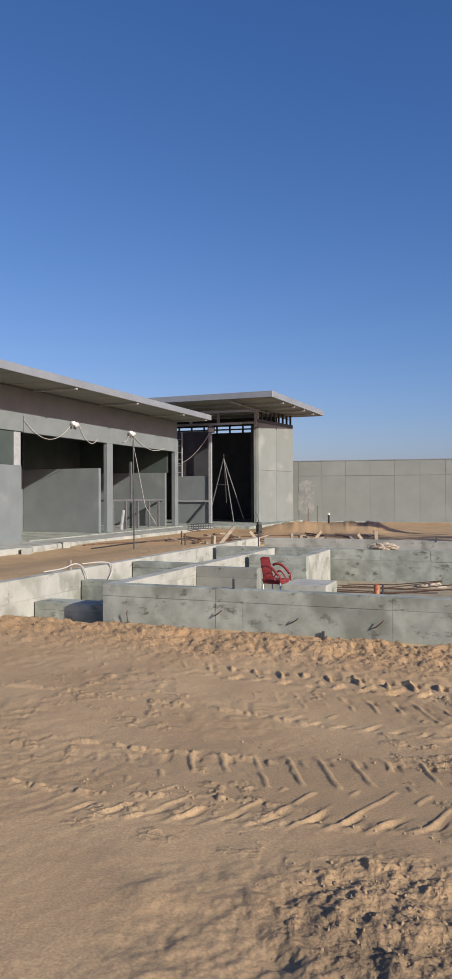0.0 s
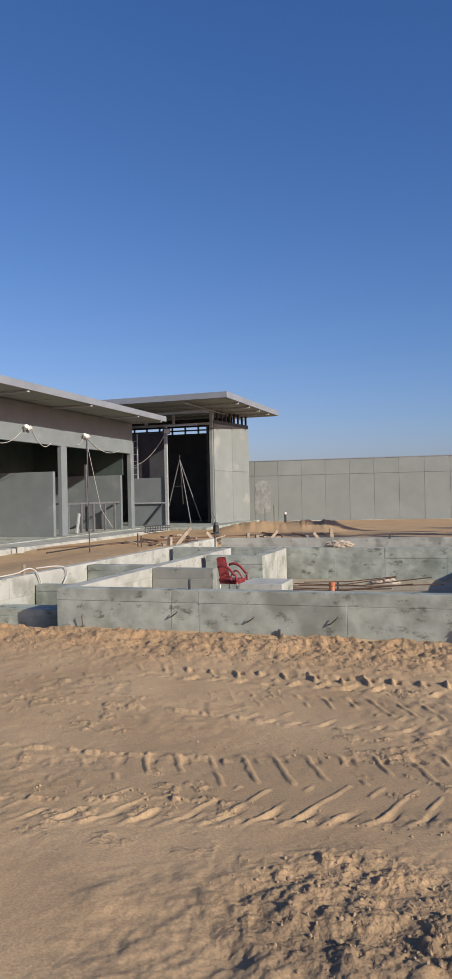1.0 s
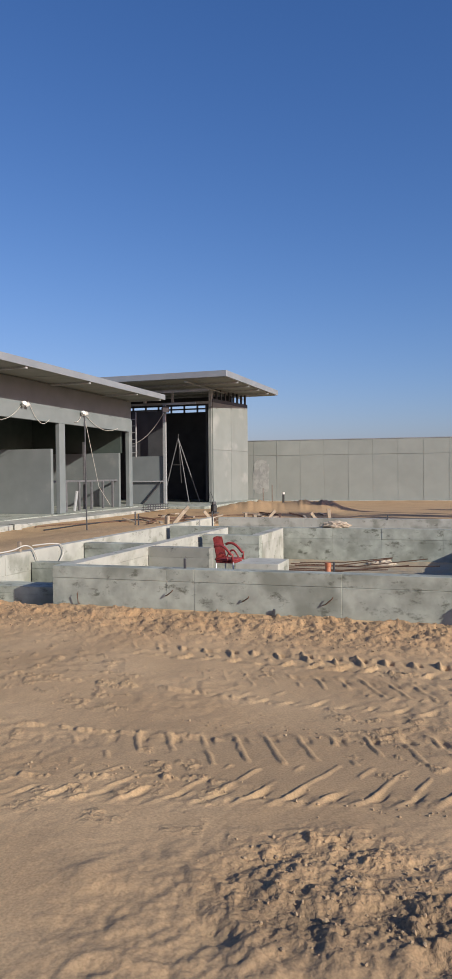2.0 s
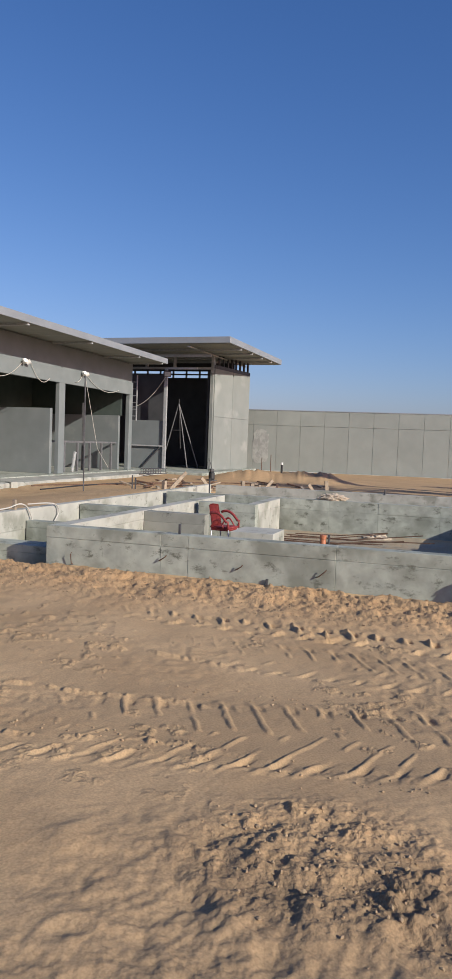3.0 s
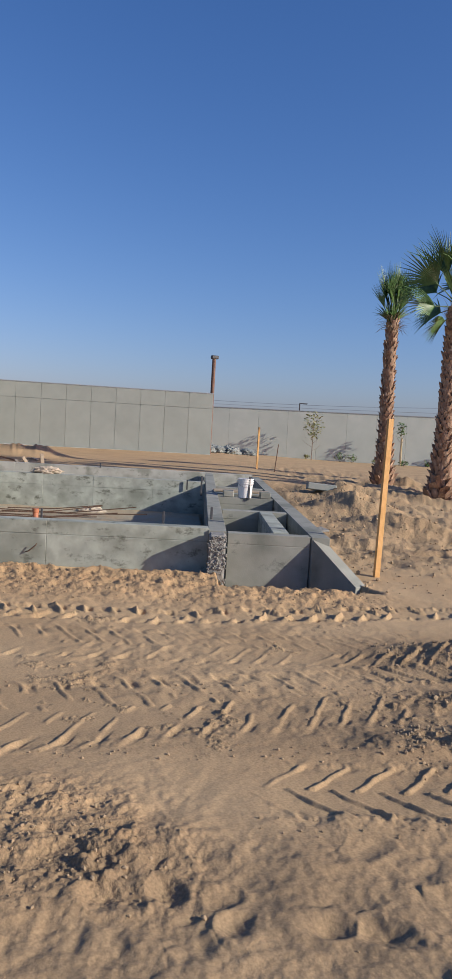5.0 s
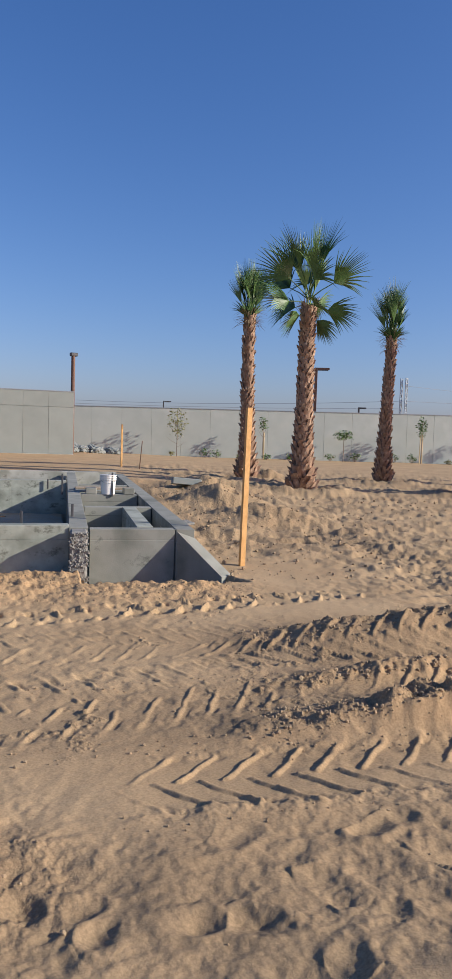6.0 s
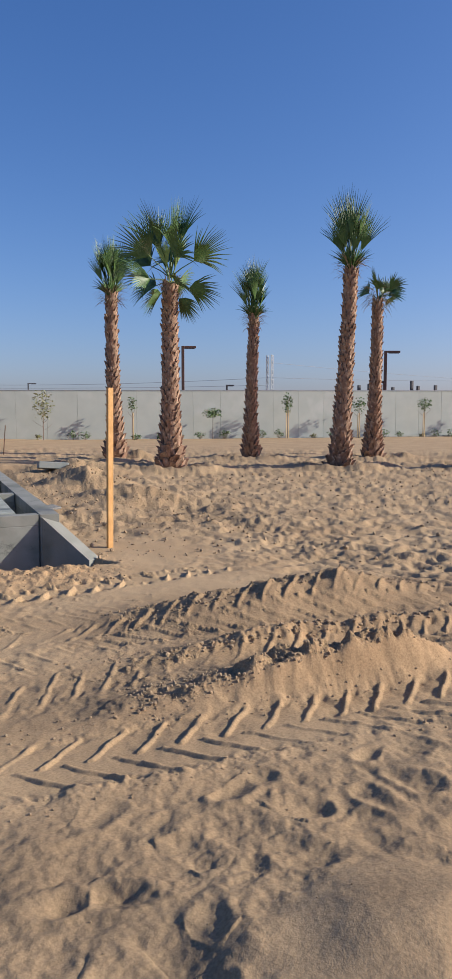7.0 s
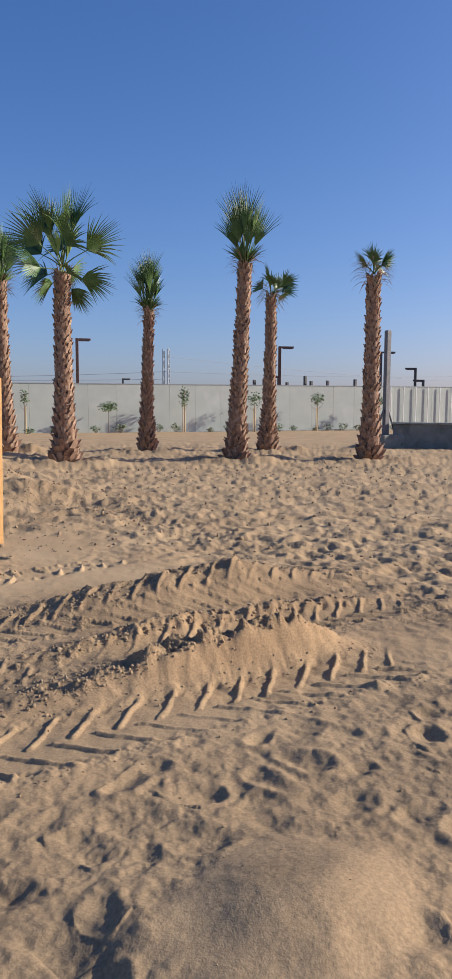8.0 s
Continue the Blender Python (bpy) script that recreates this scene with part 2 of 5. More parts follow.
def tube(bm, points, radius, sides=8, taper=None):
    """A round bar along points; taper gives a radius for each point."""
    pts = [Vector(p) for p in points]
    rings = []
    for i, p in enumerate(pts):
        d = (pts[min(i + 1, len(pts) - 1)] - pts[max(i - 1, 0)]).normalized()
        s = d.cross(Vector((0, 0, 1)) if abs(d.z) < 0.9 else Vector((1, 0, 0))).normalized()
        t = d.cross(s)
        r = taper[i] if taper else radius
        rings.append([bm.verts.new(p + r * (math.cos(k * math.tau / sides) * s + math.sin(k * math.tau / sides) * t)) for k in range(sides)])
    for a, b in zip(rings, rings[1:]):
        for k in range(sides):
            bm.faces.new((a[k], b[k], b[(k + 1) % sides], a[(k + 1) % sides]))
    bm.faces.new(rings[0])
    bm.faces.new(rings[-1][::-1])
    bmesh.ops.recalc_face_normals(bm, faces=bm.faces[:])
    return bm


def tubed(points, radius, sides=8, taper=None):
    return tube(bmesh.new(), points, radius, sides, taper)


def sag(p, q, drop, steps=14):
    p, q = Vector(p), Vector(q)
    return [p.lerp(q, i / steps) - Vector((0, 0, drop * 4 * (i / steps) * (1 - i / steps))) for i in range(steps + 1)]


# The building grid: x runs along the long foundation wall, y away from it towards the boundary.
GRID = pose(-1.65, 9.43, 0, 0, 0, -20.5)
# the pits beside the basin stand two degrees off that grid
PITS = GRID @ pose(5.42, 0, 0, 0, 0, -2.1) @ pose(-5.42, 0, 0)
CG, SG = math.cos(radians(20.5)), math.sin(radians(20.5))


def to_grid(x, y):
    dx, dy = x + 1.65, y - 9.43
    return dx * CG - dy * SG, dx * SG + dy * CG


# ---- ground ----
def hashed(i, j, s):
    n = (i * 374761393 + j * 668265263 + s * 144269504) & 0xFFFFFFFF
    n = ((n ^ (n >> 13)) * 1274126177) & 0xFFFFFFFF
    return ((n ^ (n >> 16)) & 0xFFFF) / 65535.0


def vnoise(x, y, s):
    i, j = np.floor(x).astype(np.int64), np.floor(y).astype(np.int64)
    u, v = x - i, y - j
    u, v = u * u * u * (u * (6 * u - 15) + 10), v * v * v * (v * (6 * v - 15) + 10)
    return (hashed(i, j, s) * (1 - u) + hashed(i + 1, j, s) * u) * (1 - v) + (hashed(i, j + 1, s) * (1 - u) + hashed(i + 1, j + 1, s) * u) * v - 0.5


def fbm(x, y, size, octaves=4, s=1, gain=0.5):
    out, amp = 0 * x, 1.0
    for k in range(octaves):
        f = 2.0**k / size
        out = out + amp * vnoise(x * f + 17.3 * k, y * f - 9.1 * k, s + k)
        amp *= gain
    return out


def cells(x, y, size, s):
    """Distance to the nearest of scattered points, in units of size, and a random number of that point."""
    x, y = x / size, y / size
    i, j = np.floor(x).astype(np.int64), np.floor(y).astype(np.int64)
    best, who = np.full(np.shape(x), 9.0), np.zeros(np.shape(x))
    for di in (-1, 0, 1):
        for dj in (-1, 0, 1):
            a, b = i + di, j + dj
            d = np.hypot(x - a - 0.15 - 0.7 * hashed(a, b, s), y - b - 0.15 - 0.7 * hashed(a, b, s + 7))
            near = d < best
            best, who = np.where(near, d, best), np.where(near, hashed(a, b, s + 13), who)
    return best, who


def ramp01(v, lo, hi):
    t = np.clip((v - lo) / (hi - lo), 0, 1)
    return t * t * (3 - 2 * t)


def bell(v, mid, half):
    return np.exp(-(((v - mid) / half) ** 2))


def inside(v, lo, hi, soft):
    return ramp01(v, lo - soft, lo + soft) * (1 - ramp01(v, hi - soft, hi + soft))


def tread(a, b, mid, half, period, depth, s, flip=1.0, edge=1.0, slant=1.1):
    """Print of a lugged tyre running along a: flat pressed beds parted by raised zigzag ribs, with gouges along both edges."""
    side = np.sign(b - mid)
    off = np.abs(b - mid) / half
    jig = 0.16 * vnoise(a * 3.1, b * 3.1, s) + 0.10 * vnoise(a * 11, b * 11, s + 1)
    ph = (a + flip * np.abs(b - mid) * slant) / period + 0.5 * (side > 0) + jig
    fr = ph - np.floor(ph)
    within = 1 - ramp01(off, 0.92, 1.04)
    keep = np.maximum(ramp01(vnoise(a * 6, b * 8, s + 5) + 0.2 * off, -0.08, 0.12), 1.1 - 1.1 * edge)
    ridge = (1 - ramp01(np.abs(fr - 0.5), 0.04, 0.11)) * within * keep
    pit = (1 - ramp01(np.abs(fr - 0.70), 0.06, 0.17)) * bell(off, 0.90, 0.13)
    lump = bell(fr, 0.45, 0.13) * bell(off, 1.06, 0.10)
    wear = 0.6 + 0.9 * np.clip(vnoise(a * 1.3, b * 1.9, s + 2) + 0.35, 0, 1)
    crumb = fbm(a, b, 0.07, 3, s + 9, 0.65) * (bell(off, 1.02, 0.2) + 0.35 * ridge)
    return depth * wear * (1.1 * ridge - 0.35 * within - 1.2 * edge * pit + 0.9 * edge * lump + 0.9 * crumb)


def ground_height(x, y):
    a, b = to_grid(x, y)
    r = np.hypot(x, y)
    h = 0.05 * fbm(x, y, 6.0, 3, 3) + 0.012 * fbm(x, y, 0.7, 3, 11)
    # large levels: plateau beside the pavilion, ground behind the foundations, spoil beside them
    plateau = (1 - ramp01(a, -1.48, -1.36)) * ramp01(b, -0.9, -0.2)
    bank_top = 0.44 - 0.30 * ramp01(-a, 1.7, 5.5)
    bank_top = bank_top + (0.20 - bank_top) * ramp01(b, 7.5, 11.0)
    behind = ramp01(b, 10.7, 11.8) * (1 - ramp01(a, 6.0, 16.0))
    h = h + np.maximum(plateau * bank_top, 0.20 * behind)
    spoil = ramp01(a, 6.62, 6.85) * (1 - ramp01(a, 8.2, 12.0)) * ramp01(b, -0.3, 1.6) * (1 - ramp01(b, 10.5, 12.5))
    h = h + spoil * (0.10 + 0.17 * fbm(x, y, 1.1, 4, 21, 0.5) + 0.06 * fbm(x, y, 0.28, 4, 24, 0.6))
    # excavated floors between the walls
    dug = inside(a, 0.1, 6.62, 0.06) * inside(b, 0.1, 10.35, 0.06)
    trough = inside(a, -1.38, 0.1, 0.05) * inside(b, -0.15, 10.35, 0.15)
    floor = -0.19 + 0.03 * fbm(x, y, 0.6, 4, 31)
    h = np.where(dug > 0, h * (1 - dug) + dug * floor, h)
    h = np.where(trough > 0, h * (1 - trough) + trough * (floor - 0.05), h)
    h = h - 0.25 * inside(a, 5.6, 6.6, 0.04) * inside(b, 0.1, 6.6, 0.05) - 0.45 * inside(a, 5.55, 6.6 - 0.7 * np.minimum(b, 0), 0.05) * inside(b, -0.80, 0.1, 0.08)
    # cast-up berm along the long wall, with clods
    along = inside(a, -6.0, 7.1, 0.5)
    berm = along * (1 - ramp01(b, -0.16, -0.04)) * ramp01(b, -2.3 + 0.3 * vnoise(a * 1.1, a * 0 + 4, 5), -0.55)
    lump, _ = cells(x, y, 0.11, 41)
    lump2, who2 = cells(x, y, 0.26, 47)
    crumbs = fbm(x, y, 0.10, 4, 46, 0.65)
    clod = 0.4 * (0.034 * (0.6 - lump).clip(0) * 1.7 + 0.055 * (0.5 - lump2).clip(0) * 2 * who2)
    h = h + berm * (0.03 + 0.045 * fbm(x, y, 0.45, 3, 44, 0.55) + 0.035 * crumbs + 0.02 * fbm(x, y, 0.055, 2, 48) + 0.4 * clod) - 0.06 * along * bell(b, -0.12, 0.12)
    # tyre edge pressed into the berm foot
    h = h + tread(a, b - 0.18 * (a - 5) * (a > 5), -2.02, 0.17, 0.23, 0.032, 61, 1.0, 1.0, 0.5) * ramp01(a, 1.6, 3.0) * (1 - ramp01(a, 7.5, 8.5))
    # long tyre tracks
    wob = 0.10 * vnoise(a * 0.5, a * 0 + 1, 8)
    fade = ramp01(a, 2.0, 3.4) * (1 - ramp01(a, 6.3, 6.8))
    h = h + tread(a, b + wob - 0.25 * (a - 4.8), -4.13, 0.44, 0.19, 0.009, 71, 1.0, 1.0, 0.45) * fade
    h = h + tread(a, b + wob, -2.88, 0.36, 0.19, 0.008, 75, 1.0, 1.0, 0.5) * ramp01(a, 2.6, 4.0) * (1 - ramp01(a, 6.6, 7.4))
    scatter = np.clip(crumbs - 0.16, 0, 1) * ramp01(vnoise(x * 1.7, y * 1.7, 79) + 0.4 * vnoise(x * 6, y * 6, 80), 0.0, 0.3)
    h = h + 0.028 * scatter * inside(b, -5.1, -2.0, 0.2) * ramp01(a, -1.5, 1.5) * (1 - ramp01(a, 7.0, 8.0))
    for line_b, seed in ((-4.72, 3), (-4.05, 9), (-3.1, 14)):
        h = h + 0.022 * bell(b + 0.25 * vnoise(a * 0.8, a * 0, seed), line_b, 0.035) * ramp01(crumbs, -0.15, 0.3) * inside(a, -0.5, 3.6, 0.6)
    # ridges thrown up where the wheels turned
    m1 = bell(b, -3.10 - 0.06 * (a - 8.2), 0.34) * inside(a, 6.9, 9.3, 0.75) * (0.72 + 0.28 * bell(a, 8.15, 0.5))
    rubbly = fbm(x, y, 0.11, 4, 82, 0.6)
    h = h + m1 * (0.25 + 0.08 * fbm(x, y, 0.4, 3, 81, 0.5) + 0.10 * rubbly * ramp01(b, -3.05, -2.85) + 0.03 * rubbly)
    h = h + tread(a, b, -3.30 - 0.05 * (a - 8), 0.27, 0.20, 0.020, 83, -1.0, 0.5, 0.9) * inside(a, 6.3, 9.6, 0.4)
    bank = bell(b, -3.86 - 0.04 * (a - 8), 0.12) * inside(a, 6.8, 9.0, 0.5)
    h = h + 0.09 * bank * (1 + 0.7 * fbm(x, y, 0.14, 4, 85, 0.6))
    h = h + tread(a, b, -4.12 - 0.04 * (a - 8), 0.20, 0.20, 0.016, 84, -1.0, 0.6, 0.9) * inside(a, 6.8, 9.4, 0.4)
    crest = -4.62 - 0.03 * (a - 7)
    d2 = b - crest
    m2 = np.where(d2 < 0, bell(d2, 0, 0.12), bell(d2, 0, 0.27)) * (0.25 + 0.75 * ramp01(a, 6.3, 7.5)) * inside(a, 6.0, 8.05, 0.4)
    h = h + m2 * (0.21 + 0.08 * fbm(x, y, 0.3, 3, 87, 0.5) + 0.11 * rubbly * ramp01(d2, -0.06, 0.02) + 0.02 * fbm(x, y, 0.09, 4, 88, 0.6) + clod * ramp01(d2, -0.1, 0.05))
    h = h + tread(a, b, -5.04 - 0.03 * (a - 7), 0.24, 0.21, 0.015, 89, -1.0, 0.35, 0.9) * inside(a, 5.55, 8.3, 0.2)
    h = h + 0.015 * bell(b, -5.28, 0.08) * inside(a, 5.4, 8.2, 0.3) * (0.5 + 0.9 * fbm(x, y, 0.10, 4, 90, 0.6))
    # trodden loose sand near the standing place and out on the open ground
    loose = ramp01(-b, 5.15, 5.6) * ramp01(a, 3.3, 4.4)
    loose = np.maximum(loose, 0.8 * ramp01(-b, 6.1, 6.35) * ramp01(a, 2.2, 3.6))
    heap = bell(np.hypot((x - 2.07) / 1.0, (y - 1.10) / 0.8), 0, 0.40)
    loose = loose * (1 - 0.9 * ramp01(heap, 0.15, 0.5))
    open_ground = ramp01(a, 7.6, 9.5) * (1 - ramp01(r, 25, 40)) * (1 - inside(b, -5.3, -2.7, 0.2) * (1 - ramp01(a, 8.6, 9.6)))
    h = h + (0.010 + 0.012 * open_ground) * fbm(x, y, 0.09, 3, 131) * (0.25 + ramp01(vnoise(x * 1.1, y * 1.1, 133), -0.15, 0.25)) * (1 - ramp01(r, 20, 40))
    p1, w1 = cells(x + 0.16 * vnoise(x * 4, y * 4, 91), y + 0.16 * vnoise(x * 4, y * 4, 92), 0.24, 93)
    p2, w2 = cells(x, y, 0.37, 97)
    dent = -0.022 * bell(p1, 0, 0.27) * ramp01(w1, 0.2, 0.9) + 0.010 * bell(p1, 0.42, 0.12) * ramp01(w1, 0.2, 0.9) + 0.013 * fbm(x + 0.4 * vnoise(x * 2, y * 2, 94), y, 0.16, 3, 95) + 0.006 * fbm(x, y, 0.04, 2, 96)
    dent2 = -0.04 * bell(p2, 0, 0.27) * w2 - 0.026 * bell(cells(x - 5.1 + 0.15 * vnoise(x * 4, y * 4, 92), y + 2.2, 0.21, 96)[0], 0, 0.28) + 0.03 * fbm(x, y, 0.22, 3, 97, 0.6)
    h = h + loose * (dent + 0.018 * fbm(x, y, 0.3, 3, 99)) + open_ground * (dent2 + 0.04 * fbm(x, y, 0.5, 4, 98))
    grit = fbm(x, y, 0.04, 3, 141, 0.6)
    near = ramp01(vnoise(x * 0.9, y * 0.9, 143) + 0.5 * vnoise(x * 3.3, y * 3.3, 144), -0.2, 0.3)
    h = h + (0.002 + 0.003 * near) * grit * (0.35 + 0.65 * loose) * (1 - ramp01(r, 7, 10)) * (1 - dug) + open_ground * (0.03 * np.clip(fbm(x, y, 0.3, 5, 145, 0.68), -0.1, 1) * near + 0.010 * fbm(x, y, 0.12, 3, 146, 0.6))
    # smooth heaped lumps, a churned patch, single prints
    h = h + 0.10 * heap * (1 + 0.25 * fbm(x, y, 0.25, 2, 151)) + 0.02 * bell(np.hypot(x - 1.78, y - 1.36), 0, 0.15)
    churn = ramp01(0.62 - np.hypot((x - 0.62) * 0.85, y - 2.80), 0.0, 0.35) + 0.7 * ramp01(0.45 - np.hypot(x - 1.05, y - 2.45), 0.0, 0.3)
    h = h + churn * (0.010 + 0.02 * fbm(x, y, 0.25, 3, 103, 0.5) + 0.026 * np.clip(crumbs + 0.1, 0, 1) + 0.06 * clod)
    for cx, cy, rad, dep in ((-0.33, 2.96, 0.10, -0.022), (1.56, 1.50, 0.11, 0.016), (0.15, 2.55, 0.08, 0.02), (1.33, 2.17, 0.10, 0.014), (1.62, 2.02, 0.11, 0.016)):
        h = h - dep * bell(np.hypot(x - cx, y - cy), 0, rad)
    # planting rings of the palms and heaps near the pavilion
    rings = 0.0
    for cx, cy in PALM_SPOTS:
        d = np.hypot(x - cx, y - cy)
        h = h + (-0.02 + 0.15 * bell(d, 1.15, 0.5)) * (1 - ramp01(d, 1.7, 2.6)) * (0.7 + 1.3 * fbm(x, y, 0.8, 5, 111, 0.55))
        rings = rings + bell(d, 0.9, 0.7) * ramp01(fbm(x, y, 0.7, 6, 111, 0.62), -0.15, 0.15)
    for cx, cy, rad, top in ((2.9, 28.9, 0.9, 0.34), (4.4, 28.4, 1.2, 0.34), (5.6, 27.9, 1.0, 0.2), (1.9, 28.3, 0.9, 0.25), (8.6, 12.3, 0.9, 0.30), (7.9, 9.9, 0.7, 0.25), (10.8, 15.6, 1.2, 0.28), (15.5, 40.6, 1.5, 0.3), (17.5, 39.5, 1.2, 0.25), (15.6, 19.5, 0.9, 0.22), (24.5, 12.2, 1.0, 0.2)):
        d = np.hypot(x - cx, y - cy)
        h = h + top * bell(d, 0, 0.9 * rad) * (1 + 0.7 * fbm(x, y, 0.4, 4, 117, 0.5))
    h = h * (1 - ramp01(r, 70, 200))
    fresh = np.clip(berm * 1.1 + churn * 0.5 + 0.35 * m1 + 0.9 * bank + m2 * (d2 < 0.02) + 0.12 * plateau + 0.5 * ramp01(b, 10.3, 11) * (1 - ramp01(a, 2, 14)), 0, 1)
    # darker brown beyond the ridge crests, on loose sand, heap and palm rings
    dark_tone = np.clip(2.2 * m2 * ramp01(d2, -0.03, 0.04) + 0.35 * inside(b, -4.66, -3.8, 0.1) * fade + 0.15 * churn + 0.45 * spoil + 0.5 * m1 * ramp01(b, -3.4, -3.0) + 0.3 * open_ground * near + 0.60 * loose + 0.85 * heap + 0.8 * rings, 0, 1)
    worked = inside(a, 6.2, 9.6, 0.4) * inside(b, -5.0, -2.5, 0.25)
    # also darker over the worked patch and the strip of tracks
    dark_tone = np.clip(dark_tone + (0.25 + 0.35 * ramp01(vnoise(x * 2.1, y * 2.1, 161), -0.3, 0.3)) * worked + 0.22 * inside(b, -6.5, -2.2, 0.3) * ramp01(a, 2.8, 4.8), 0, 1)
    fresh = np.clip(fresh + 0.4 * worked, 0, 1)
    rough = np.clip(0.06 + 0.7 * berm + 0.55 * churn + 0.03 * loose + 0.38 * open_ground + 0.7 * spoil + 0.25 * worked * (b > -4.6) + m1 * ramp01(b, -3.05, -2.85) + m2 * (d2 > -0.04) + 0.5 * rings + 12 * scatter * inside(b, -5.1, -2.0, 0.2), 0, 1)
    return h, fresh, dark_tone, np.clip(dug + 0.8 * trough, 0, 1), rough


PALM_SPOTS = [(14.3, 19.1), (13.65, 15.68), (19.6, 18.15), (18.25, 13.25), (22.5, 15.0), (20.6, 10.07)]


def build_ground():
    """One sheet to the horizon: a polar fan about the camera's standing place, finest across its viewed sector and
    coarser outwards.
    """
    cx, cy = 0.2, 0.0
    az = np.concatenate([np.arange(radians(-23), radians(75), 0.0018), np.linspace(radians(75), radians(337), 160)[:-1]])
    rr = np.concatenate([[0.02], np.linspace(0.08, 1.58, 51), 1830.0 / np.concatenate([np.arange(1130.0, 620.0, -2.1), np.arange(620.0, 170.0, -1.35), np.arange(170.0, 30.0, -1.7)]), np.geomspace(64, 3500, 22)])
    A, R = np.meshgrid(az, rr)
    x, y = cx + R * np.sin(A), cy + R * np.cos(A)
    z, fresh, dark_tone, dust, rough = ground_height(x.ravel(), y.ravel())
    co = np.stack([x.ravel(), y.ravel(), z], -1)
    nr, na = A.shape
    i, j = np.meshgrid(np.arange(nr - 1), np.arange(na), indexing="ij")
    k = (j + 1) % na
    quads = np.stack([i * na + j, i * na + k, (i + 1) * na + k, (i + 1) * na + j], -1).reshape(-1, 4)[:, ::-1]
    me = bpy.data.meshes.new("ground")
    me.vertices.add(len(co))
    me.vertices.foreach_set("co", co.ravel().astype(np.float32))
    me.loops.add(quads.size)
    me.loops.foreach_set("vertex_index", quads.ravel().astype(np.int32))
    me.polygons.add(len(quads))
    me.polygons.foreach_set("loop_start", np.arange(0, quads.size, 4, dtype=np.int32))
    me.update(calc_edges=True)
    for key, val in (("fresh", fresh), ("dark_tone", dark_tone), ("dust", dust), ("rough", rough)):
        me.attributes.new(key, "FLOAT", "POINT").data.foreach_set("value", val.astype(np.float32))
    me.materials.append(SAND)
    me.shade_smooth()
    return tagged(new("ground", me), "pale loose desert sand with tyre tracks and footprints", "sand", kind="structure")


def ground_z(x, y):
    return float(ground_height(np.array([float(x)]), np.array([float(y)]))[0][0])


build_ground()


def build_clods():
    """Loose crumbs of soil over the berm, the ridges and the churned patch."""
    rng = np.random.default_rng(5)
    ico = bmesh.new()
    bmesh.ops.create_icosphere(ico, subdivisions=1, radius=1.0)
    bv = np.array([v.co[:] for v in ico.verts])
    bf = np.array([[v.index for v in f.verts] for f in ico.faces])
    ico.free()
    spots = []
    for count, a0, a1, b0, b1, small, big in ((4000, -5, 7.1, -1.6, -0.25, 0.002, 0.011), (1100, 6.5, 9.3, -3.25, -2.6, 0.003, 0.013), (500, 6.6, 9.0, -3.95, -3.75, 0.003, 0.016), (1200, 6.2, 8.2, -4.68, -4.25, 0.003, 0.012), (260, 6.2, 8.2, -4.9, -4.68, 0.002, 0.008),
                                              (180, 5.4, 8.3, -5.4, -5.25, 0.002, 0.008), (900, 6.7, 9.5, -0.8, 10, 0.006, 0.03), (1600, 9, 19, -7, 9, 0.006, 0.03), (300, 2.6, 6.6, -4.75, -4.55, 0.002, 0.009), (300, 2.6, 6.6, -3.85, -3.65, 0.002, 0.009), (150, 1.5, 6.3, -4.9, -2.2, 0.002, 0.008), (60, 5.5, 9, -6.6, -5.4, 0.002, 0.006)):
        aa, bb = rng.uniform(a0, a1, count), rng.uniform(b0, b1, count)
        spots.append(np.stack([-1.65 + aa * CG + bb * SG, 9.43 - aa * SG + bb * CG, small + (big - small) * rng.random(count) ** 3], -1))
    cl = rng.normal(0, 0.24, (330, 2)) + (0.68, 2.75)
    spots.append(np.concatenate([cl, 0.002 + 0.009 * rng.random((330, 1)) ** 3], 1))
    spots = np.concatenate(spots)
    zz = ground_height(spots[:, 0], spots[:, 1])[0]
    vs, fs = [], []
    for n, ((x, y, s), z) in enumerate(zip(spots, zz)):
        shape = bv * (s * rng.uniform(0.6, 1.3, 3)) * rng.uniform(0.75, 1.2, (len(bv), 1))
        c, d = math.cos(n), math.sin(n)
        vs.append(np.stack([x + shape[:, 0] * c - shape[:, 1] * d, y + shape[:, 0] * d + shape[:, 1] * c, z + 0.3 * s + shape[:, 2]], -1))
        fs.append(bf + n * len(bv))
    me = bpy.data.meshes.new("soil_clods")
    me.from_pydata(np.concatenate(vs).tolist(), [], np.concatenate(fs).tolist())
    me.materials.append(CLOD)
    tagged(new("soil_clods", me), "crumbly orange soil clods scattered over the sand", "soil", kind="stuff")


build_clods()


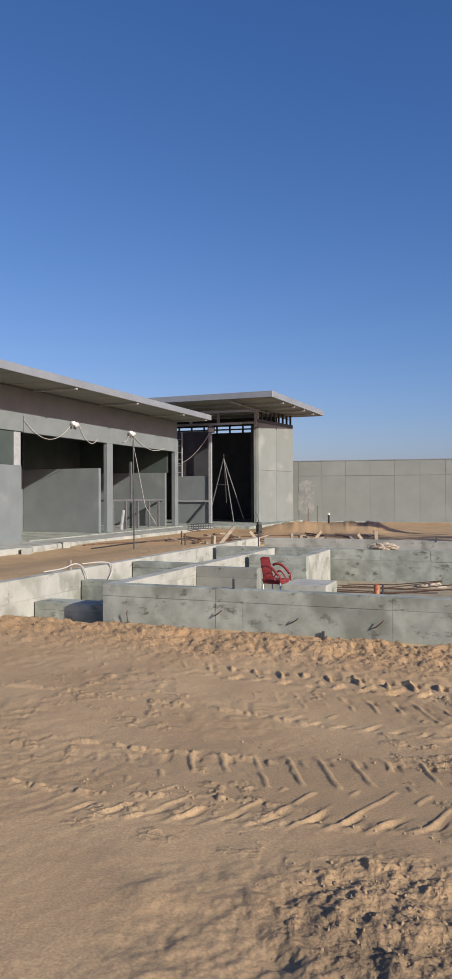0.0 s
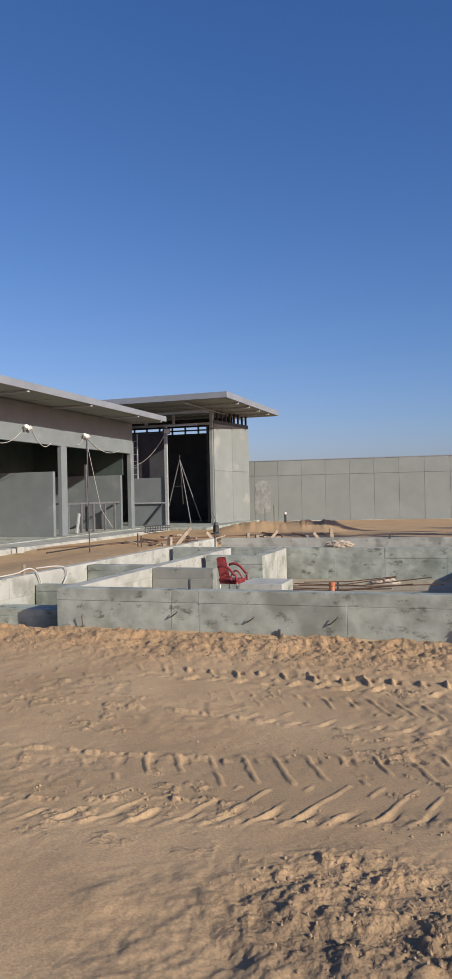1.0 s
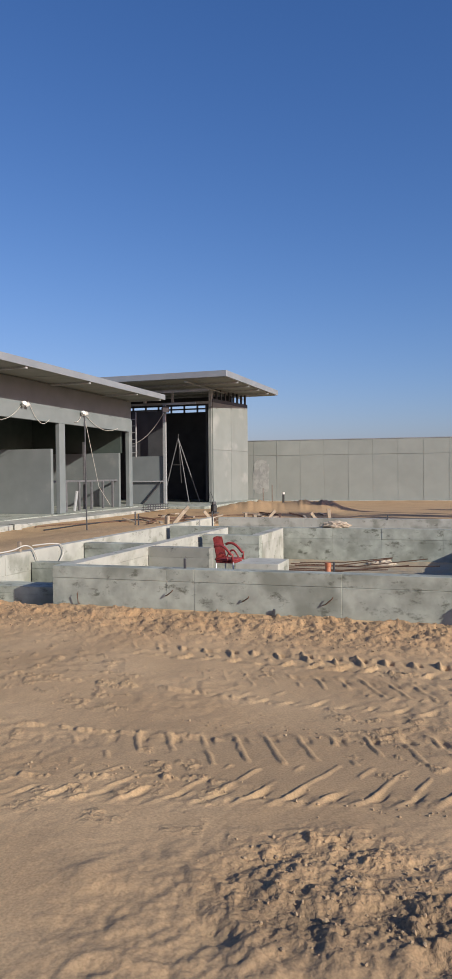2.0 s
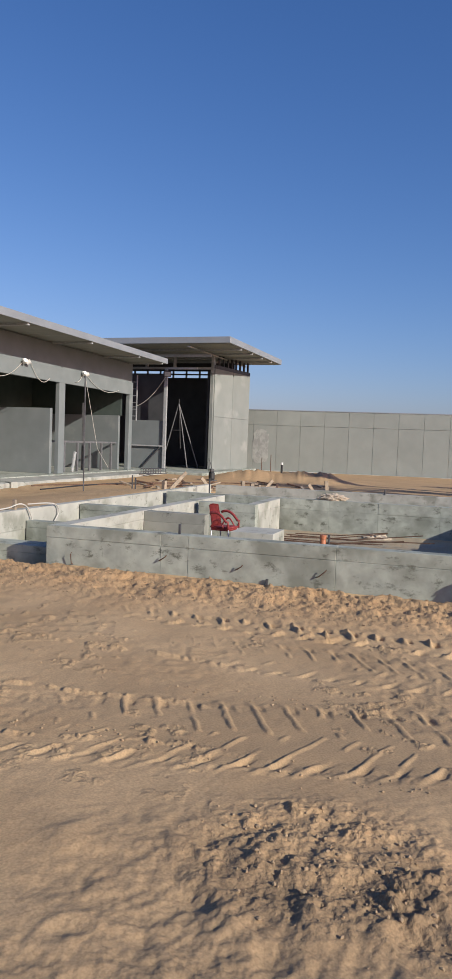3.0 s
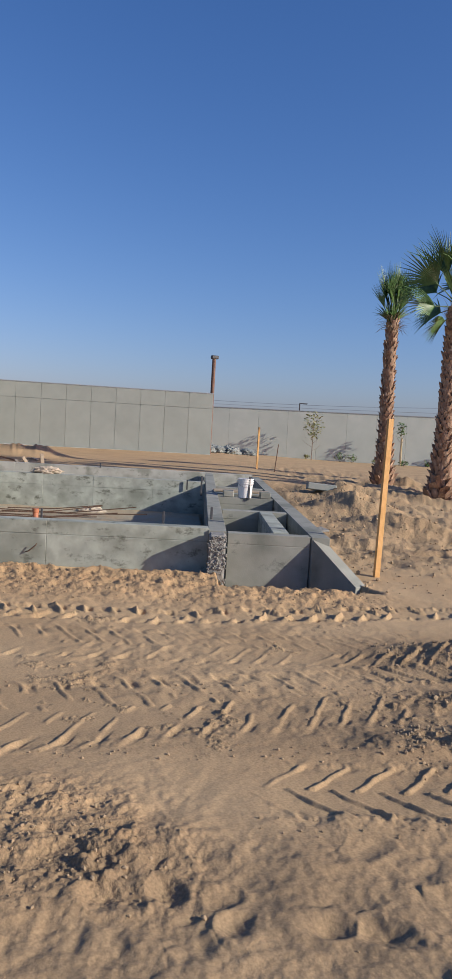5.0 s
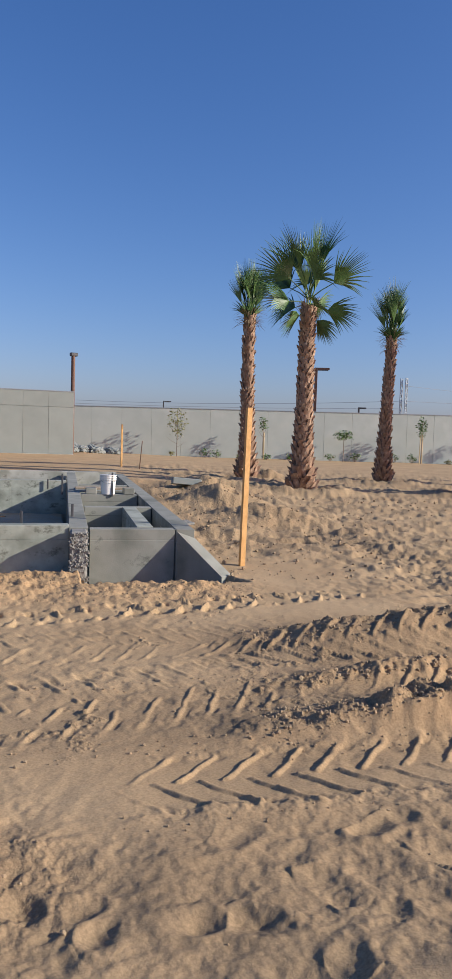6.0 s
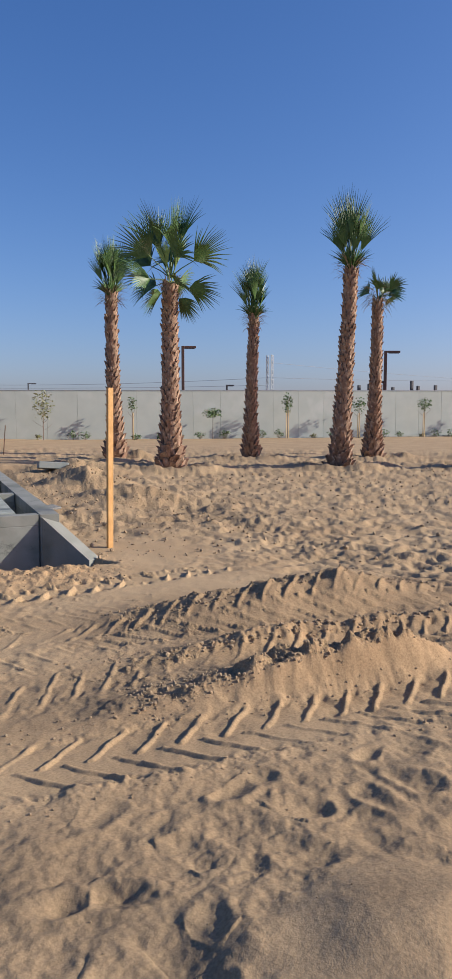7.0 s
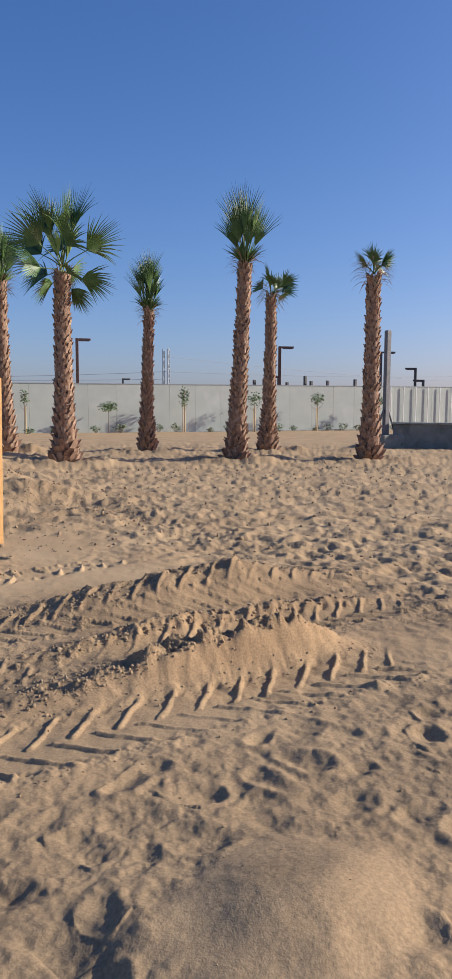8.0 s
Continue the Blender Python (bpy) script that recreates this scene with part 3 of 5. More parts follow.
# ---- boundary walls ----
def panel_wall(name, p, q, z0, height, lower, width, material, label, thick=0.16, rise=0.0):
    """Wall from p to q clad in boards: a tall lower row, a short upper row, with open joints over a recessed backing."""
    p, q = Vector((*p, 0)), Vector((*q, 0))
    length = (q - p).length
    m = Matrix.Translation((p.x, p.y, z0)) @ pose(0, 0, 0, 0, 0, math.degrees(math.atan2(q.y - p.y, q.x - p.x))) @ pose(0, 0, 0, 0, -rise, 0)
    wall = solid(name, boxed(0, length, 0.03, thick, -0.4, height), PANEL, label, "wall", kind="structure", m=m)
    part("plinth", boxed(0, length, -0.28, 0.05, -0.4, 0.10, 0.02), CONC_W, wall, "whitish concrete footing")
    part("coping", boxed(-0.02, length + 0.02, -0.012, thick + 0.012, height + 0.002, height + 0.05, 0.006), ROOFM, wall)
    n = max(1, round(length / width))
    w = length / n
    low = mesh_of("board", boxed(0.006, w - 0.006, 0, 0.028, 0.104, lower - 0.006, 0.004), material)
    top = mesh_of("board", boxed(0.006, w - 0.006, 0, 0.028, lower + 0.006, height - 0.003, 0.004), material)
    for k in range(n):
        for me in (low, top):
            b = new("board", me)
            b.parent = wall
            b.location = (k * w, random.uniform(-0.002, 0.002), 0)
    return wall


panel_wall("wall_north", (-9.5, 42.7), (15.35, 35.25), 0.13, 3.2, 2.44, 1.22, PANEL, "grey cement board boundary wall with thin joints")
panel_wall("wall_east", (16.2, 43.6), (59.5, 20.7), -0.33, 3.2, 3.17, 1.83, PANEL_E, "pale grey board boundary wall behind the palms", rise=0.52)


# ---- foundations ----
def concrete_wall(label, a0, a1, b0, b1, z0, z1, material=CONC, joints=(), lift=0.14, along="a", group="foundation walls", m=GRID):
    """Cast wall on the grid: a core, a row of top-lift pieces and a row of lower pours, parted by open joints at the given places."""
    core = solid("foundation_wall", boxed(a0 + 0.006, a1 - 0.006, b0 + 0.006, b1 - 0.006, z0, z1 - 0.006), material, label, "concrete wall", group, m=m)
    lo, hi = (a0, a1) if along == "a" else (b0, b1)
    cuts = [lo, *joints, hi]
    for p, q in zip(cuts, cuts[1:]):
        for za, zb in ((z1 - lift + 0.002, z1), (z0 + 0.01, z1 - lift - 0.002)):
            e = random.uniform(-0.003, 0.003)
            g0, g1 = (p + (0.0015 if p != lo else 0), q - (0.0015 if q != hi else 0))
            bm = bmesh.new()
            if along == "a":
                box(bm, g0, g1, b0 - e, b1 + e, za, zb, 0.003)
            else:
                box(bm, a0 - e, a1 + e, g0, g1, za, zb, 0.003)
            part("pour", bm, material, core)
    return core


concrete_wall("grey cast concrete foundation wall beside the sand berm", 0.0, 5.42, 0.0, 0.2, -0.6, 0.47, CONC, (1.55, 1.9, 3.65), 0.15)
# pit walls take the concrete with shade in its colour
concrete_wall("grey concrete wall closing the open pit", 5.64, 6.56, 0.0, 0.16, -0.9, 0.43, CONC_D, (), 0.12, m=PITS)
# sun-facing walls take the concrete with sunlight in its colour
concrete_wall("whitish sunlit-toned concrete wall at the foundation's end", 0.0, 0.2, 0.206, 6.8, -0.6, 0.468, CONC_W, (2.5, 4.6), 0.14, "b")
concrete_wall("short concrete cross wall before the chair", 0.206, 1.22, 2.55, 2.75, -0.6, 0.462, CONC_D, (), 0.16)
concrete_wall("block-like concrete wall behind the red chair", 0.3, 1.40, 4.85, 5.05, -0.6, 0.47, CONC, (), 0.16)
concrete_wall("whitish sunlit-toned concrete return wall behind the chair", 1.20, 1.40, 5.056, 6.8, -0.6, 0.468, CONC_W, (6.0,), 0.16, "b")
concrete_wall("stained concrete back wall of the basin", -1.2, 5.66, 6.95, 7.15, -0.6, 0.47, CONC, (1.2, 2.4, 3.4, 4.6), 0.22)
concrete_wall("grey concrete rear foundation wall", -1.2, 7.0, 10.40, 10.60, -0.6, 0.46, CONC_W, (1.1, 2.9, 4.4), 0.2)
concrete_wall("long concrete wall with broken front end", 5.42, 5.62, -0.02, 10.33, -0.9, 0.45, CONC_D, (2.3, 4.4, 7.0), 0.14, "b", m=PITS)
concrete_wall("grey concrete side wall half buried in sand", 6.58, 6.78, 0.0, 10.33, -0.9, 0.43, CONC_D, (1.4, 4.4, 7.0), 0.14, "b", m=PITS)
for bb in (2.3, 4.35, 6.4):
    concrete_wall("low concrete cross wall between the pits", 5.64, 6.56, bb, bb + 0.18, -0.9, 0.43, CONC_D, (), 0.12, m=PITS)
concrete_wall("narrow concrete beam across the pit", 6.16, 6.34, 0.17, 2.29, -0.2, 0.44, CONC, (), 0.1, "b", m=PITS)
concrete_wall("sunlit-toned concrete retaining wall against the sand bank", -1.46, -1.30, -1.6, 10.33, -0.6, 0.47, CONC_W, (-0.2, 0.9, 1.5, 3.4, 5.5, 7.4), 0.3, "b")
concrete_wall("low concrete step in the side trench", -1.28, -0.02, 0.35, 0.75, -0.6, 0.13, CONC, (), 0.1)
concrete_wall("low concrete cross wall in the side trench", -1.28, -0.02, 1.55, 1.75, -0.6, 0.30, CONC, (), 0.1)
concrete_wall("concrete cross wall in the side trench", -1.28, -0.02, 3.2, 3.42, -0.6, 0.44, CONC, (), 0.1)
concrete_wall("low concrete plinth block on the basin floor", 1.45, 2.15, 3.2, 4.0, -0.6, 0.16, CONC_W, (), 0.1)


def wing_wall():
    """Sloping wing at the pit's open corner, its top running down into the sand."""
    bm = bmesh.new()
    prof = [(0.0, -0.9), (0.72, -0.9), (0.72, 0.0), (0.0, 0.43)]
    f = [bm.verts.new((x, 0, z)) for x, z in prof]
    g = [bm.verts.new((x, 0.16, z)) for x, z in prof]
    bm.faces.new(f)
    bm.faces.new(g[::-1])
    for k in range(4):
        bm.faces.new((f[k], g[k], g[(k + 1) % 4], f[(k + 1) % 4]))
    bmesh.ops.recalc_face_normals(bm, faces=bm.faces[:])
    # the wing's shaded face is also put in as darker concrete
    solid("wing_wall", bm, CONC_D, "sloping concrete wing wall sinking into sand", "concrete wall", "foundation walls", m=GRID @ pose(6.565, -0.005, 0, 0, 0, -56))


wing_wall()


def broken_end():
    """Rough stub where the wall was cut: lumps of aggregate round bent bars."""
    ob = solid("wall_stub", boxed(5.43, 5.61, -0.30, -0.03, -0.9, 0.44, 0.02), ROUGH, "broken concrete wall end with exposed aggregate", "concrete wall", m=PITS)
    bm = bmesh.new()
    rng = random.Random(9)
    for _ in range(330):
        s = rng.uniform(0.005, 0.015)
        r = bmesh.ops.create_icosphere(bm, subdivisions=1, radius=s)
        at = Vector((rng.uniform(5.42, 5.62), -0.30 + rng.uniform(-0.012, 0.01), rng.uniform(-0.35, 0.44)))
        bmesh.ops.translate(bm, vec=at, verts=r["verts"])
    part("aggregate", bm, ROUGH, ob, "exposed grey aggregate")


broken_end()

# tie bars that stick out of the long wall
for aa, zz, dx, dz in ((0.38, 0.02, 0.0, 0.12), (1.52, 0.16, 0.12, 0.05), (2.48, 0.13, 0.10, 0.04), (3.42, 0.13, 0.13, 0.07)):
    ob = solid("tie_bar", tubed([(aa, 0.02, zz - 0.02), (aa + dx * 0.4, -0.04, zz), (aa + dx, -0.06, zz + dz), (aa + dx + 0.01, -0.055, zz + dz + 0.02)], 0.007, 6), RUST,
               "rusty bent steel bar sticking out of concrete", "steel bar", "tie bars", m=GRID)
for aa, bb, z0, hh in ((2.88, -0.03, -0.12, 0.17), (1.75, 0.1, 0.46, 0.13), (3.04, 3.2, -0.3, 0.52), (5.5, 1.0, 0.4, 0.2), (5.3, 6.9, 0.3, 0.2), (2.4, 7.05, 0.44, 0.16), (3.2, 10.4, 0.44, 0.12), (5.5, 4.6, 0.4, 0.35), (4.9, 1.6, -0.3, 0.75), (-0.9, 9.0, 0.1, 0.6), (-2.2, 7.5, 0.2, 0.5), (-3.2, 9.5, 0.2, 0.45), (6.3, 4.3, 0.4, 0.4)):
    solid("steel_peg", boxed(aa - 0.015, aa + 0.015, bb - 0.012, bb + 0.012, z0, z0 + hh, 0.003), STEEL_D, "dark flat steel peg set in concrete", "steel peg", "pegs", m=GRID)


def pipe_stub(m):
    ob = empty("pipe_stub", m, "orange plastic drain pipe stub in the basin", "pipe")
    bm = bmesh.new()
    r = [bmesh.ops.create_cone(bm, segments=20, radius1=0.055, radius2=0.055, depth=0.5, cap_ends=False)]
    bmesh.ops.solidify(bm, geom=bm.faces[:], thickness=0.006)
    bmesh.ops.translate(bm, vec=(0, 0, 0.24), verts=bm.verts[:])
    part("pipe", bm, ORANGE, ob, smooth=True)
    bm = bmesh.new()
    bmesh.ops.create_cone(bm, segments=20, radius1=0.064, radius2=0.064, depth=0.06, cap_ends=True)
    bmesh.ops.translate(bm, vec=(0, 0, 0.46), verts=bm.verts[:])
    part("socket", bm, ORANGE, ob)


pipe_stub(GRID @ pose(2.95, 3.2, -0.28) @ Matrix.Diagonal((0.8, 0.8, 1.0, 1.0)))

# long reinforcing bars lying in the basin
rng = random.Random(4)
for k in range(7):
    a0, b0 = 1.7 + 0.25 * rng.random(), 4.7 + 0.22 * k
    a1, b1 = 3.6 + 1.2 * rng.random(), b0 - 0.5 * rng.random() + 0.2
    solid("rebar", tubed([(a0, b0, -0.14), ((a0 + a1) / 2, (b0 + b1) / 2, -0.11 - 0.02 * (k % 3)), (a1, b1, -0.09 + 0.14 * rng.random())], 0.010, 6), RUST,
          "long rusty reinforcing bar lying in the basin", "steel bar", "loose bars", m=GRID)
for k in range(4):
    solid("timber_batten", boxed(-0.55, 0.55, -0.03, 0.03, 0, 0.045, 0.004, m=pose(4.85 + 0.05 * k, 1.5 + 0.3 * k, -0.24 + 0.09 * k, 0, -8 + 4 * k, 8 * k - 12)), WOOD_P if k % 2 else RUST,
          "weathered timber batten lying against the pit wall", "batten", "battens", m=GRID)


def plaster_rock(name, spot, size, material, label, seed):
    bm = bmesh.new()
    bmesh.ops.create_icosphere(bm, subdivisions=4, radius=1.0)
    for v in bm.verts:
        p = v.co * 2.2 + Vector((seed, 0, 0))
        v.co = Vector((v.co.x * size[0], v.co.y * size[1], v.co.z * size[2])) * (1 + 0.30 * noise.noise(p) + 0.14 * noise.noise(p * 3.1) + 0.06 * noise.noise(p * 8))
    solid(name, bm, material, label, "rubble", m=GRID @ pose(*spot))


plaster_rock("plaster_lump", (2.45, 7.06, 0.52), (0.29, 0.12, 0.09), ROCK, "rough pale plaster lump on the concrete wall", 3)
plaster_rock("mortar_lump", (3.45, 6.6, -0.24), (0.30, 0.22, 0.14), ROCK, "small mortar heap on the basin floor", 8)


# ---- red chair ----
def red_chair(m):
    c = empty("armchair", m, "faded red plastic armchair with pale metal legs", "chair")
    bm = boxed(-0.22, 0.22, -0.21, 0.22, 0.40, 0.435, 0.014)
    part("seat", bm, RED, c)
    part("seat_apron", boxed(-0.21, 0.21, -0.20, 0.21, 0.365, 0.402, 0.01), RED, c)
    bm = bmesh.new()
    rows = 9
    grid = []
    for i in range(rows):
        t = i / (rows - 1)
        w = 0.21 - 0.015 * t
        y = 0.19 + 0.09 * t
        grid.append([bm.verts.new((w * (k / 4 - 1), y + 0.03 * (1 - ((k - 4) / 4) ** 2) + (0.012 if k in (2, 6) else 0), 0.43 + 0.37 * t - 0.02 * abs(k - 4) / 4 * t)) for k in range(9)])
    for i in range(rows - 1):
        for k in range(8):
            bm.faces.new((grid[i][k], grid[i][k + 1], grid[i + 1][k + 1], grid[i + 1][k]))
    bmesh.ops.solidify(bm, geom=bm.faces[:], thickness=0.022)
    part("backrest", bm, RED, c, smooth=True)
    for sx in (-1, 1):
        arc = [(sx * 0.245, 0.22 - 0.42 * (k / 12), 0.47 + 0.20 * math.sin(math.pi * (0.32 + 0.68 * k / 12)) ** 0.8) for k in range(12)]
        arc += [(sx * 0.24, -0.21, 0.52), (sx * 0.235, -0.20, 0.46), (sx * 0.225, -0.20, 0.40)]
        part("armrest", tubed(arc, 0.024, 10), RED, c, smooth=True)
        arc = [(sx * 0.235, 0.20 - 0.03 * k, 0.42 + 0.13 * math.sin(k / 10 * math.pi)) for k in range(11)]
        part("arm_brace", tubed(arc, 0.016, 8), RED, c, smooth=True)
        for sy in (-0.19, 0.20):
            part("leg", tubed([(sx * 0.19, sy, 0.40), (sx * 0.215, sy * 1.12, 0.0)], 0.014, 10), ALU, c, "pale metal leg", smooth=True)
    return c


red_chair(GRID @ pose(1.18, 3.72, -0.255, 0, 0, 80) @ Matrix.Diagonal((0.86, 0.80, 1.0, 1.0)))


# ---- pail, slab and clutter on the pits ----
def pail(m):
    p = empty("pail", m, "white plastic pail standing on concrete", "bucket")
    bm = bmesh.new()
    bmesh.ops.create_cone(bm, segments=32, radius1=0.125, radius2=0.148, depth=0.36, cap_ends=True)
    bmesh.ops.translate(bm, vec=(0, 0, 0.18), verts=bm.verts[:])
    part("body", bm, WHITE, p, smooth=False)
    for z in (0.27, 0.31, 0.352):
        bm = bmesh.new()
        bmesh.ops.create_cone(bm, segments=32, radius1=0.156, radius2=0.158, depth=0.016, cap_ends=True)
        bmesh.ops.translate(bm, vec=(0, 0, z), verts=bm.verts[:])
        part("rim", bm, WHITE, p)
    part("handle", tubed([(0.155 * math.cos(t), -0.02 - 0.13 * math.sin(t), 0.31 - 0.10 * math.sin(t)) for t in np.linspace(0, math.pi, 13)], 0.004, 6), STEEL, p, "thin wire handle")


pail(PITS @ pose(6.08, 4.44, 0.432) @ Matrix.Scale(0.9, 4))
for k in range(3):
    solid("formwork_board", boxed(-0.5, 0.5, -0.11, 0.11, 0, 0.03, 0.003, m=pose(6.05, 4.78 + 0.28 * k, 0.436 + 0.035 * (k == 1), 0, 0, 4 * k - 3)), WOOD_P if k else CONC_D, "grey formwork board lying over the pit", "board", "formwork boards", m=PITS)
for k in range(2):
    solid("concrete_block", boxed(-0.09, 0.09, -0.08, 0.08, 0, 0.11, 0.012, m=pose(5.80 + 0.62 * k, 4.44, 0.43, 0, 0, 5 * k)), CONC_D, "grey concrete block set on the pit wall", "block", "blocks", m=PITS)
s = boxed(-0.35, 0.35, -0.22, 0.22, 0, 0.16, 0.012)
solid("grey_slab", s, PANEL, "grey slab lying tilted on churned sand", "slab", m=pose(9.9, 15.6, ground_z(9.9, 15.6) + 0.02, -6, 4, -25))
for k, (aa, bb) in enumerate(((7.2, 2.9), (7.35, 4.4), (7.1, 6.0))):
    w = GRID @ Vector((aa, bb, 0))
    solid("broken_slab", boxed(-0.18, 0.18, -0.12, 0.12, -0.06, 0.03, 0.01), ROUGH, "broken concrete slab half sunk in sand", "rubble", "broken slabs", m=pose(w.x, w.y, ground_z(w.x, w.y), 5, -6, 40 * k))


# ---- timber stakes ----
def stake(x, y, h, w, label, material, lean=(0, 0)):
    z = 0.0
    bm = boxed(-w / 2, w / 2, -w * 0.3, w * 0.3, -0.5, h, 0.003)
    return solid("timber_stake", bm, material, label, "stake", "stakes", m=pose(x, y, z, lean[0], lean[1], -4))


stake(5.27, 6.9, 1.80, 0.068, "tall raw yellow timber stake driven into sand", WOOD, (0.6, 0.6))
stake(12.54, 24.32, 1.72, 0.065, "yellow timber stake near the boundary wall", WOOD)
solid("steel_rod", tubed([(12.6, 23.1, -0.1), (12.72, 23.1, 1.15)], 0.016, 6), RUST, "thin rusty rod standing in sand", "rod")


# ---- pavilions ----
def long_pavilion():
    """Low building with two tall bays, a fascia wall under a flat overhanging roof."""
    h = empty("long_pavilion", GRID, "grey rendered pavilion shell with open bays and flat roof", "building")
    f, top, lint, soff = 0.33, 4.87, 3.41, 4.66
    a = -8.0
    w = part("lintel_wall", boxed(a - 0.25, a, 2.0, 19.7, lint, soff - 0.01, 0.01), FACADE, h)
    part("lintel_board", boxed(a + 0.002, a + 0.03, 9.25, 19.72, lint - 0.02, lint + 0.46, 0.006), FACADE, h, "smooth grey board over the bays")
    part("pillar", boxed(a - 0.12, a + 0.03, 13.9, 14.28, f, lint - 0.021, 0.008), FACADE, h, "square grey pillar")
    part("pillar", boxed(a - 0.14, a + 0.03, 19.42, 19.72, f, lint - 0.021, 0.008), FACADE, h, "narrow grey end pillar")
    part("pillar", boxed(a - 0.25, a - 0.05, 8.9, 9.2, f, soff - 0.012, 0.008), STEEL, h, "pale steel post")
    part("side_board", boxed(a - 0.04, a + 0.05, 2.0, 9.1, f - 0.15, 2.45, 0.006), FACADE, h, "tall grey board screen")
    # shade-coloured sheet above the board screen
    part("side_wall", boxed(a - 0.25, a - 0.05, 2.0, 8.88, 2.46, lint - 0.001, 0.006), INNER_SHADE_G, h)
    # partitions inside the bays
    part("partition", boxed(-11.2, a - 0.13, 13.6, 13.75, f, 2.52, 0.006), FACADE, h, "grey partition standing half height")
    part("partition", boxed(-12.4, a - 0.36, 19.25, 19.4, f, 2.52, 0.006), FACADE, h, "grey partition standing half height")
    part("partition", boxed(-11.35, -11.21, 9.3, 13.6, f, 2.52, 0.006), FACADE, h)
    # back and end walls carry the bays' interior shade in their colour
    part("back_wall", boxed(-12.7, -12.5, 2.0, 19.8, f, soff - 0.01), INNER_SHADE_G, h, "boarded back wall coloured as interior shade")
    part("end_wall", boxed(-12.5, a - 0.36, 19.42, 19.6, 2.53, soff - 0.01), INNER_SHADE_G, h, "boarded end wall coloured as interior shade")
    part("front_end_wall", boxed(-12.5, a - 0.26, 2.0, 2.2, f, soff - 0.01), FACADE, h)
    for bb in (9.6, 10.3, 11.1, 11.9, 12.7, 13.3):
        part("stud", boxed(-11.1, -11.0, bb, bb + 0.07, 2.54, soff - 0.012), STEEL_D, h, "dark steel stud")
    for bb in (15.4, 17.2):
        part("stud", boxed(a - 0.9, a - 0.82, bb, bb + 0.07, f, 1.95 if bb < 16 else 2.9), STEEL_G, h, "pale steel stud")
    part("rail", boxed(a - 0.5, a - 0.44, 14.3, 19.4, 1.38, 1.45), STEEL_G, h, "thin steel rail")
    for bb in (15.1, 16.05, 17.0, 17.95, 18.8):
        part("rail_post", boxed(a - 0.5, a - 0.43, bb, bb + 0.09, f, 1.379), STEEL_G, h)
    part("loose_batten", boxed(-0.03, 0.03, -0.06, 0.06, 0, 0.75, 0.004, m=pose(a - 0.36, 15.55, f, -16, 0, 0)), STEEL, h, "pale batten leaning on the rail")
    # roof with its metal edge and boarded underside
    roof = part("roof", boxed(-13.4, -6.53, 0.5, 19.75, soff + 0.03, top - 0.01, 0.005), ROOFM, h, "flat roof with grey metal edge")
    part("fascia", boxed(-6.528, -6.50, 0.5, 19.78, soff, top, 0.004), ROOFM, roof)
    part("fascia", boxed(-13.4, -6.53, 19.752, 19.78, soff, top, 0.004), ROOFM, roof)
    for k in range(12):
        part("soffit_panel", boxed(-8.0, -6.54, 0.6 + 1.6 * k, 2.15 + 1.6 * k, soff + 0.004, soff + 0.026), SOFFIT, roof, "pale soffit panel")
    for bb in (6.0, 9.7, 13.4, 17.1, 19.3):
        part("rafter", boxed(-8.0, -6.55, bb, bb + 0.1, soff - 0.06, soff + 0.002), STEEL, roof, "steel rafter")
    # ledge in front of the bays
    part("threshold", boxed(a - 4.4, a + 0.25, 9.2, 19.75, 0.0, f - 0.002, 0.02), CONC, h, "concrete threshold")
    return h


long_pavilion()


def floodlight(m, label, mount):
    p = empty("floodlight", m, label, "lamp", "floodlights")
    part("housing", boxed(-0.16, 0.16, -0.06, 0.06, -0.13, 0.13, 0.02), STEEL_D if mount else WHITE, p)
    part("glass", boxed(-0.13, 0.13, -0.068, -0.061, -0.10, 0.10, 0.002), STEEL, p, "pale glass front")
    part("bracket", tubed([(-0.18, 0, 0), (-0.18, 0.12, 0.0), (0.18, 0.12, 0.0), (0.18, 0, 0)], 0.012, 6), STEEL_D, p)
    return p


def wall_lamp(b):
    p = empty("wall_lamp", GRID @ pose(-7.96, b, 3.86, 0, 0, 90), "small white twin spot lamp on the lintel", "lamp", "wall lamps")
    part("base", boxed(-0.06, 0.06, -0.06, 0.0, -0.06, 0.06, 0.01), WHITE, p)
    for sx in (-0.1, 0.1):
        bm = bmesh.new()
        bmesh.ops.create_cone(bm, segments=14, radius1=0.05, radius2=0.075, depth=0.14, cap_ends=True)
        bmesh.ops.transform(bm, matrix=pose(sx, -0.12, -0.04, 60, 0, 30 if sx > 0 else -30), verts=bm.verts[:])
        part("spot_head", bm, WHITE, p)
    return p


for bb in (11.7, 15.45):
    wall_lamp(bb)
for pts, dr in (((-7.93, 9.2, 3.75, 11.6, 3.8), 0.5), ((-7.93, 12.1, 3.8, 13.2, 3.46), 0.3), ((-7.93, 15.6, 3.85, 18.3, 3.46), 0.30), ((-7.93, 14.9, 3.5, 15.4, 3.8), 0.1)):
    x, b0, z0, b1, z1 = pts
    solid("cable", tubed(sag((x, b0, z0), (x, b1, z1), dr), 0.010, 6), CABLE, "slack white cable on the lintel", "cable", "cables", m=GRID)
